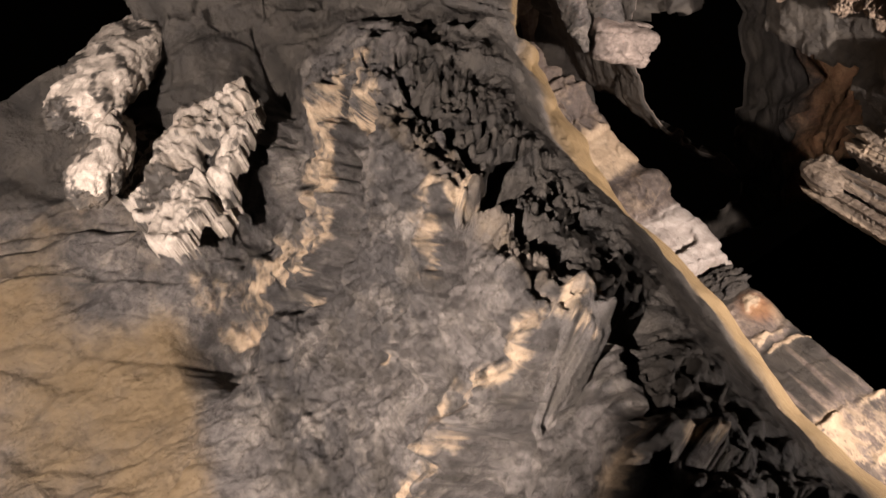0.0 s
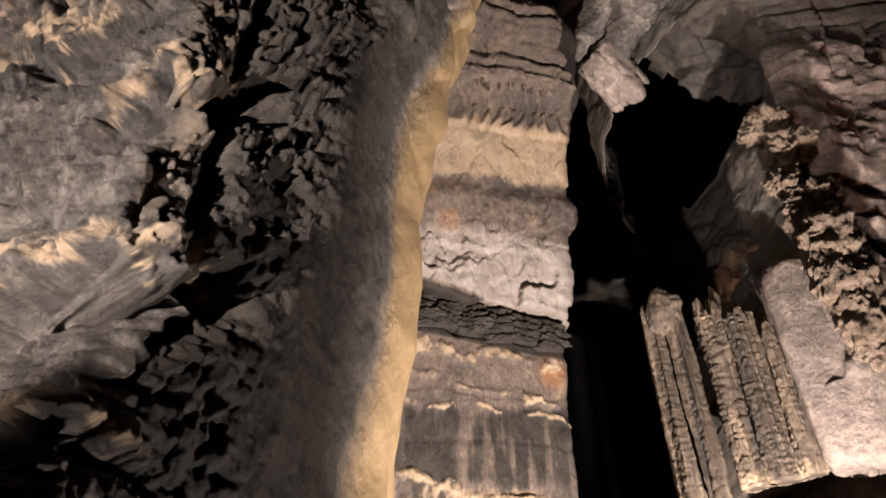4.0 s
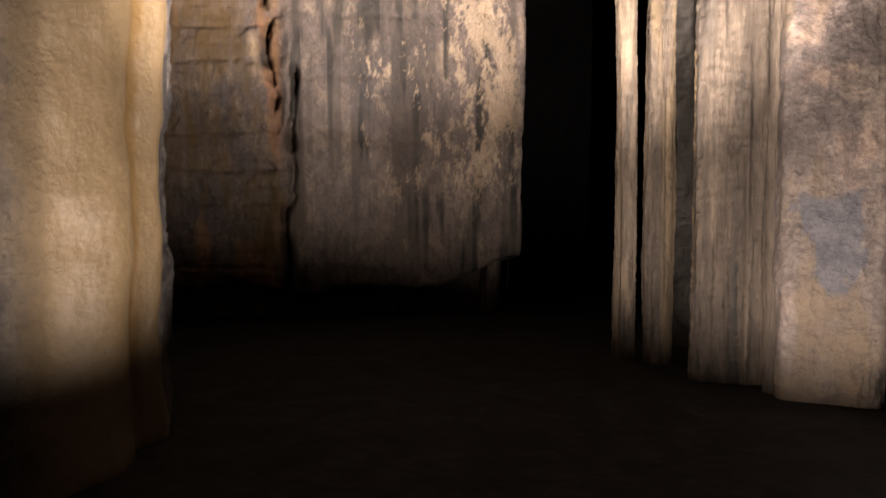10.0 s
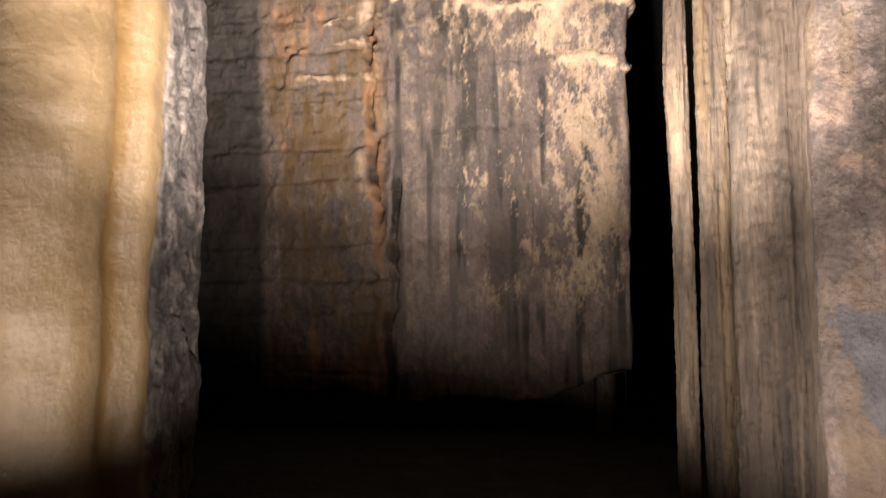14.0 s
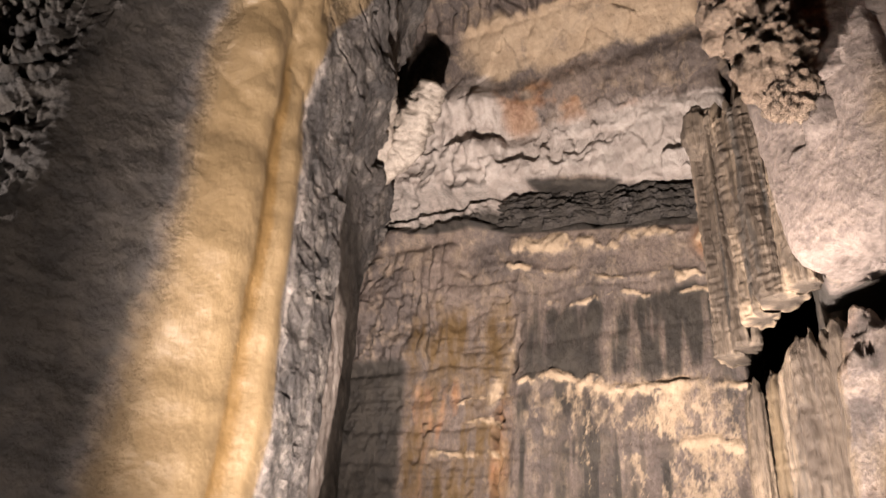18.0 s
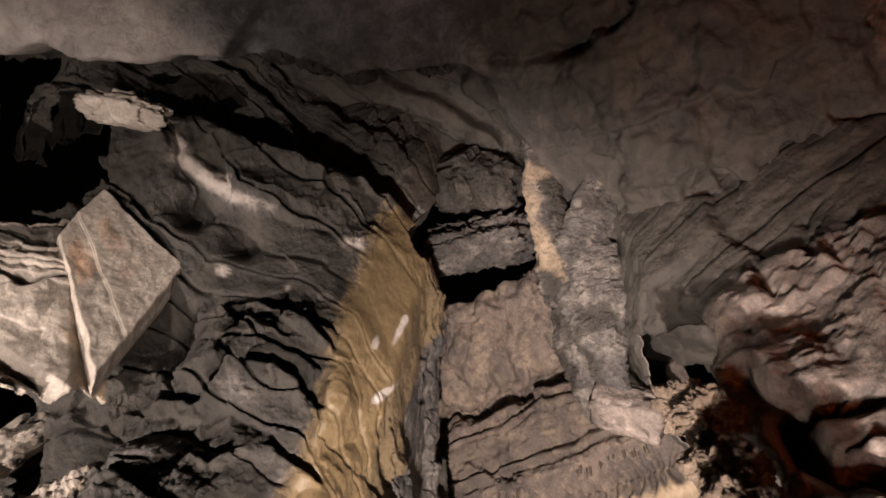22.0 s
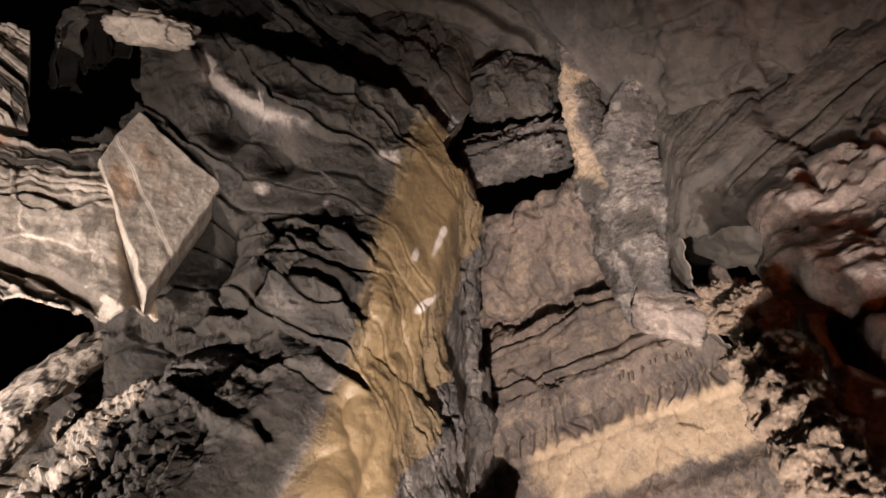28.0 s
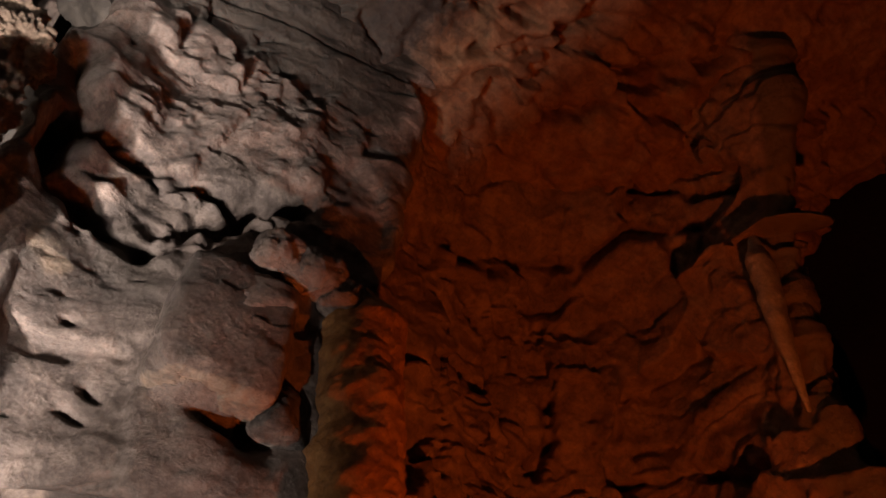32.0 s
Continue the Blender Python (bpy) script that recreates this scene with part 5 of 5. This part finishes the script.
# ---- yellow rib that runs down from the ceiling ----
def rib(pts, radii, seed, label, gold):
    top = new("flowstone_rib")
    top.location = pts[0]
    tagged(top, label, "flowstone")
    rel = [tuple(a - b for a, b in zip(p, pts[0])) for p in pts]
    for k in range(len(pts) - 1):
        a, b = np.array(rel[k]), np.array(rel[k + 1])
        e = 0.3 * (b - a)
        tube("lobe", (a - e, a, 0.5 * (a + b), b, b + e), (0.8 * radii[k], radii[k], 0.5 * (radii[k] + radii[k + 1]), radii[k + 1], 0.7 * radii[k + 1]), M_GREY, seed + k, 48, 80, 0.42, 0, 0.5, 0, 0.0, parent=top,
             masks={"cream": lambda Q: gold * smooth(fbm(Q, 1.6, 4, seed), -0.25, 0.25), "coat_and_shade": lambda Q: 0.75 * smooth(fbm(Q, 2.4, 4, seed + 1), -0.1, 0.25)})


rib(((0.80, 1.15, 9.5), (0.70, 1.65, 9.34), (0.60, 2.05, 9.2), (0.52, 2.45, 9.05), (0.42, 3.0, 8.82), (0.25, 3.45, 8.55), (0.18, 3.85, 8.3), (0.12, 4.02, 8.14)), (0.03, 0.11, 0.18, 0.23, 0.25, 0.22, 0.15, 0.06), 310, "yellowish flowstone rib running down from the ceiling", 0.55)
rib(((1.45, 1.8, 9.1), (1.08, 2.3, 8.98), (0.74, 2.75, 8.9), (0.64, 3.05, 8.66), (0.56, 3.4, 8.42), (0.50, 3.8, 8.15)), (0.05, 0.22, 0.32, 0.34, 0.28, 0.14), 320, "grey and yellow flowstone rib above a dim alcove", 0.22)
ob = boulder("rock_block", (0.52, 4.12, 8.02), (0.36, 0.22, 0.2), (10, 25, 30), M_RIGHT, 316, 7.0, 0.08, 0, 44, 0.5, {"pale": lambda Q: 0.3 + 0 * Q[..., 0]})
tagged(ob, "smooth pale block at the foot of a flowstone rib", "rock")
strata("layered_block", (-0.26, 2.30, 9.36), (0.60, 0.24, 0.28), 7, (0, 4, 12), M_GREY, 318, "grey layered block wedged across a dark opening", "rock", masks={"coat_and_shade": lambda Q: 0.42 + 0.5 * fbm(Q, 2.5, 4, 417)}, rough=0.3)
ob = boulder("rock_block", (-0.05, 1.78, 9.76), (0.52, 0.34, 0.34), (0, 8, 20), M_GREY, 319, 2.6, 0.22, 0.06, 60, 0.5, {"coat_and_shade": lambda Q: 0.55 + 0.5 * fbm(Q, 1.8, 4, 418)})
tagged(ob, "dark smooth block above a wedged layered block", "rock")

# ---- pale blocks and layers overhead on the left ----
def quad_grid(bl, br, tr, tl, nu, nv):
    """A grid over four corners, with its two running numbers."""
    U, V = np.meshgrid(np.linspace(0, 1, nu), np.linspace(0, 1, nv))
    bl, br, tr, tl = (np.array(c, float) for c in (bl, br, tr, tl))
    u, v = U[..., None], V[..., None]
    return (1 - v) * ((1 - u) * bl + u * br) + v * ((1 - u) * tl + u * tr), U, V


def sag(P, U, V):
    """Beds that sag round the foot of the dark opening; 1 at its rim."""
    return np.hypot((U - 0.64) / 0.33, (V - 1.04) / 0.30) + 0.34 * fbm(P, 1.3, 4, 330) + 0.12 * fbm(P, 5, 3, 331)


P, U, V = quad_grid((-4.19, -0.11, 5.54), (-2.97, 1.16, 6.54), (-2.99, -0.25, 8.18), (-4.20, -1.71, 7.45), 240, 260)
SAG, PU, PV = sag(P, U, V), U, V
TILT = PV + 0.60 * PU - 0.50 + 0.05 * fbm(P, 2.0, 4, 332)


def pale_disp(P):
    curl = band(SAG, 0.9, 1.75, 0.12) * smooth(PU, 0.15, 0.35)
    low = 1 - smooth(TILT, 0.0, 0.06)
    fake = np.stack([P[..., 0], P[..., 1], SAG], -1)
    slope = np.stack([P[..., 0], P[..., 1], TILT], -1)
    d = 0.07 * fbm(P, 1.4, 4, 333) + 0.05 * chips(P, 1.6, 334) + 0.02 * fbm(P, 7, 3, 335)
    d = d + curl * (0.10 * (beds(fake, 0.11, 336, 1.2) - 0.5) - 0.05 + 0.04 * chips(P, 4, 344)) + low * (0.18 * (beds(slope, 0.075, 337, 0.6) - 0.5) + 0.05 * chips(P, 4, 338))
    d = d - 0.32 * smooth(PU, 0.84, 0.97)
    return d - 0.16 * np.exp(-((TILT / 0.025) ** 2)) - 0.14 * np.exp(-(((SAG - 1.85) / 0.035) ** 2)) * smooth(PU, 0.3, 0.4)


ob = rock_sheet("layered_rock", P, pale_disp, M_PALE, {
    "coat_and_shade": lambda Q: 0.75 * band(SAG, 1.0, 1.7, 0.1) * smooth(PU, 0.2, 0.4) * smooth(fbm(np.stack([0.4 * Q[..., 0], 0.4 * Q[..., 1], 3.2 * SAG], -1), 2.2, 3, 339), -0.1, 0.25) + 0.7 * (1 - smooth(TILT, -0.02, 0.03)) * smooth(fbm(np.stack([0.5 * Q[..., 0], 0.5 * Q[..., 1], 6 * TILT], -1), 1.8, 4, 340), 0.0, 0.25),
    "cream": lambda Q: 0.6 * smooth(fbm(Q, 1.3, 3, 341), 0.0, 0.3) * smooth(PU, 0.5, 0.7),
    "rust_and_redlight": lambda Q: 0.7 * lump(np.stack([PU, PV, 0 * PU], -1), (0.42, 0.80, 0), (0.07, 0.10, 1))}, 0.3,
    hole=lambda P: (SAG < 1.0) | (PV < 0.13 - 0.10 * PU + 0.10 * fbm(P, 2.2, 4, 342)) | (PU < 0.04 + 0.06 * fbm(P, 2.2, 4, 343)), rim_depth=0.06)
tagged(ob, "pale limestone layers sagging round a dark opening", "rock")

P, U, V = quad_grid((-3.73, -0.89, 7.43), (-3.55, -0.75, 7.55), (-3.55, -1.45, 8.45), (-4.20, -2.32, 8.17), 90, 120)
SU, SV = U, V
ob = rock_sheet("layered_rock", P, lambda P: 0.20 * (beds(np.stack([P[..., 0], P[..., 1], SV + 0.5 * SU], -1), 0.14, 345, 0.6) - 0.5) + 0.08 * chips(P, 3, 346), M_PALE, {"coat_and_shade": lambda Q: 0.8 * smooth(fbm(np.stack([Q[..., 0], Q[..., 1], 5 * (SV + 0.5 * SU)], -1), 1.6, 3, 347), 0.0, 0.25)}, 0.25, hole=lambda P: np.abs(SU - 0.5) + 0.2 * fbm(P, 2.5, 3, 348) > 0.45)
tagged(ob, "strip of curled pale layers beside a dark opening", "rock")

P, U, V = quad_grid((-3.16, -0.17, 7.48), (-2.97, 0.98, 6.49), (-2.47, 0.74, 7.80), (-2.93, -0.30, 8.11), 150, 130)
BU, BV = U, V
SPLIT = (BV - 0.42 + 0.10 * BU) + 0.03 * fbm(P, 3, 4, 349)
ob = rock_sheet("rock_block", P, lambda P: 0.03 * fbm(P, 1.6, 4, 350) + 0.008 * fbm(P, 9, 3, 351) - 0.015 * (1 - smooth(SPLIT, -0.02, 0.02)) * (1 + fbm(P, 5, 3, 352)) - 0.12 * smooth(np.maximum(np.abs(BU - 0.5), np.abs(BV - 0.5)) + 0.03 * fbm(P, 6, 3, 353), 0.46, 0.5), M_PALE, {
    "rust_and_redlight": lambda Q: (0.30 + 0.4 * fbm(Q, 2.5, 4, 354)) * np.exp(-(((BV - 0.6) / 0.22) ** 2)) * band(BU, 0.15, 0.75, 0.1) + 0.5 * band(BU, 0.1, 0.5, 0.1) * band(BV, 0.05, 0.35, 0.1),
    "coat_and_shade": lambda Q: 0.6 * np.exp(-((SPLIT / 0.012) ** 2))}, 0.28)
tagged(ob, "large pale flat-faced block under the ceiling", "rock")
ob = boulder("rock_block", (-2.35, -0.78, 8.2), (0.42, 0.14, 0.12), (20, 10, 35), M_PALE, 345, 3.6, 0.25, 0.12, 44, 0.5)
tagged(ob, "cream rock under the edge of the ceiling slab", "rock")

# ---- blades of rock above the pillar ----
P, U, V = quad_grid((-4.55, 1.78, 4.94), (-3.68, 1.78, 5.99), (-3.49, 1.78, 7.37), (-4.9, 1.78, 6.65), 200, 170)
RU, RH = U, V
LAY = 2.6 * (RH + 0.16 * fbm(P, 1.5, 4, 360) + 0.06 * fbm(P, 6, 3, 361)) + 0.35 * RU
GAP = LAY - np.floor(LAY)
ob = rock_sheet("ragged_rock", P, lambda P: 0.16 * np.sin(np.pi * GAP) + 0.10 * chips(P, 2.2, 362) + 0.08 * fbm(P, 6, 4, 363, gain=0.65) + 0.04 * (0.5 - cells(P, 13, 364)[0]), M_PALE, {
    # Dark mottling, plus shade painted along the layer edges beside the gaps.
    "coat_and_shade": lambda Q: 0.75 * smooth(fbm(Q, 4.0, 5, 365, (1, 1, 1.6), 0.7), 0.02, 0.25) + 0.9 * smooth(np.abs(GAP - 0.5), 0.30, 0.46),
    "cream": lambda Q: 0.35 * smooth(fbm(Q, 2.2, 4, 366), -0.1, 0.3)}, 0.25, rim_depth=0.12,
    hole=lambda P: (GAP + 0.10 * fbm(P, 5, 4, 367) < 0.12) | (np.maximum(np.abs(RU - 0.5), np.abs(RH - 0.5)) + 0.10 * fbm(P, 3, 4, 368, gain=0.7) > 0.46))
tagged(ob, "ragged pale limestone layers with black gaps above the pillar", "rock")
for k, (at, half, turn) in enumerate((((-4.37, 1.2, 6.55), (0.20, 0.16, 0.66), (0, 30, 15)), ((-4.62, 1.35, 5.9), (0.13, 0.14, 0.36), (0, 25, -10)))):
    ob = boulder("ragged_rock", at, half, turn, M_PALE, 350 + k, 2.8, 0.20, 0.0, 90, 0.16, {"cream": lambda Q: 0.25 * smooth(fbm(Q, 2.5, 4, 356), -0.3, 0.2), "coat_and_shade": lambda Q: 0.8 * smooth(fbm(Q, 3.4, 5, 357, (1, 1, 1), 0.7), -0.05, 0.2)}, lumps=0.07)
    tagged(ob, "upright ragged blade of cream and grey limestone", "rock", "ragged blades above the pillar")

# ---- rounded corner column and stones at the edge of the red light ----
ob = tube("flowstone_column", ((3.82, 2.86, -0.3), (3.80, 2.84, 1.5), (3.80, 2.80, 3.0), (3.82, 2.78, 4.2), (3.80, 2.76, 5.0), (3.72, 2.78, 5.3)), (0.34, 0.30, 0.28, 0.27, 0.28, 0.12), M_OCHRE_REDLIT, 360, 70, 300, 0.22, 0.0, 1.0, 0, 0.05)
tagged(ob, "granular flowstone column at a wall corner, ochre turned orange for red light", "dripstone column")
for k, (x, y, z, a, b, c) in enumerate(((3.12, 2.74, 5.24, 0.17, 0.13, 0.12), (3.38, 2.72, 5.22, 0.19, 0.14, 0.14), (3.62, 2.7, 5.12, 0.15, 0.13, 0.12))):
    ob = boulder("rounded_rock", (x, y, z), (a, b, c), (0, 8 * k, 10), M_RIGHT, 365 + k, 3.5, 0.22, 0, 44, 0.5)
    tagged(ob, "rounded pinkish knob of limestone on a ledge", "rock", "knobs above the block")
# Pale strip added as a highlight in place of a lit wall edge.
ob = tube("lit_edge_strip", ((7.44, 1.10, 7.45), (7.42, 1.18, 6.95), (7.44, 1.29, 6.3), (7.68, 1.47, 5.5)), (0.02, 0.19, 0.15, 0.03), M_PALE, 380, 24, 90, 0.2, 0.0, 0.6, 0, 0.1)
tagged(ob, "pale tapering strip standing in for a lit wall edge", "flowstone")
ob = boulder("rock_block", (3.40, 2.92, 4.22), (0.15, 0.12, 0.17), (0, 15, 20), M_GREY, 370, 5.0, 0.08, 0, 36, 0.2)
tagged(ob, "grey angular stone wedged in a notch", "rock")
ob = boulder("rock_block", (2.96, 2.93, 4.62), (0.34, 0.18, 0.44), (0, 3, -8), M_RIGHT, 372, 9.0, 0.06, 0, 64, 0.2, {"cream": lambda Q: 0.45 * (1 - smooth(Q[..., 2] + 0.03 * fbm(Q, 6, 3, 374), 4.19, 4.23)), "coat_and_shade": lambda Q: 0.5 * smooth(fbm(Q, 1.6, 4, 373), 0.0, 0.3)})
tagged(ob, "square-edged grey limestone block with a cream underside", "rock")

# ---- crumbled layers under the pale overhang ----
for k in range(8):
    x = -1.75 + 0.33 * k
    strata("crumbled_rock", (x, 7.0, 6.40 - 0.13 * (x + 0.6)), (0.24, 0.17, 0.17 + 0.03 * (k % 3)), 4, (4, 6 - 5 * (k % 3), 12 * (k % 4) - 18), M_GREY, 500 + 10 * k, "dark crumbled limestone layers below a pale overhang", "rock", "crumbled layers", {"coat_and_shade": lambda Q: 0.5 + 0.4 * fbm(Q, 3, 3, 501)}, rough=0.3)

# ---- small stalactites along the drapery bed ----
rng = random.Random(5)
for k in range(34):
    x = -1.75 + 0.45 * rng.random() if k < 12 else -0.65 + 0.95 * rng.random()
    y = 5.46 + 0.12 * rng.random()
    h, r = 0.06 + 0.14 * rng.random(), 0.014 + 0.014 * rng.random()
    z = 9.24 + 0.04 * rng.random()
    ob = tube("stalactite", ((x, y, z + 0.10), (x, y, z), (x, y, z - 0.5 * h), (x, y, z - h)), (r * 1.6, r * 1.2, r * 0.8, r * 0.25), M_BACK, 400 + k, 8, 14, 0.2)
    tagged(ob, "small thin brown stalactite on a drapery bed", "stalactite", "stalactites on the drapery bed")

# ---- pale roots of flowstone between the corner and the back wall ----
for k, pts in enumerate((((-2.35, 4.45, 7.9), (-2.55, 4.75, 7.45), (-2.6, 5.05, 7.05), (-2.75, 5.5, 6.6)), ((-2.05, 5.3, 7.35), (-2.35, 5.45, 7.0), (-2.55, 5.6, 6.75), (-2.9, 5.65, 6.45)))):
    ob = tube("flowstone_root", pts, (0.16, 0.2, 0.17, 0.10), M_PALE, 450 + k, 32, 90, 0.5, 0, 1.0, 0, 0.35)
    tagged(ob, "pale knotted flowstone root across a dark corner", "flowstone", "roots in the dark corner")

# ---- unseen stand added to keep the low flood's light off the east ----
black = bpy.data.materials.new("black_enamel")
black.use_nodes = True
black.node_tree.nodes["Principled BSDF"].inputs["Base Color"].default_value = (0.01, 0.01, 0.01, 1)
black.node_tree.nodes["Principled BSDF"].inputs["Roughness"].default_value = 0.6


def plate(name, at, half, parent, label=""):
    bm = bmesh.new()
    bmesh.ops.create_cube(bm, size=2.0, matrix=Matrix.Diagonal((*half, 1)))
    bmesh.ops.bevel(bm, geom=bm.edges[:], offset=0.0015, segments=1, affect="EDGES")
    me = bpy.data.meshes.new(name)
    bm.to_mesh(me)
    bm.free()
    me.materials.append(black)
    ob = new(name, me)
    ob.parent, ob.location = parent, at
    if label:
        ob["label"] = label
    return ob


light_block = new("floodlight")
light_block.location = (-0.2, 1.7, 0.0)
tagged(light_block, "unseen added stand with a light-blocking plate", "floodlight")
plate("base_plate", (0, 0, 0.045), (0.06, 0.05, 0.012), light_block)
plate("stem", (0, 0, 0.065), (0.008, 0.008, 0.012), light_block)
plate("shutter", (0.05, -0.0045, 0.112), (0.001, 0.0195, 0.06), light_block, "unseen added plate that blocks light to the east")
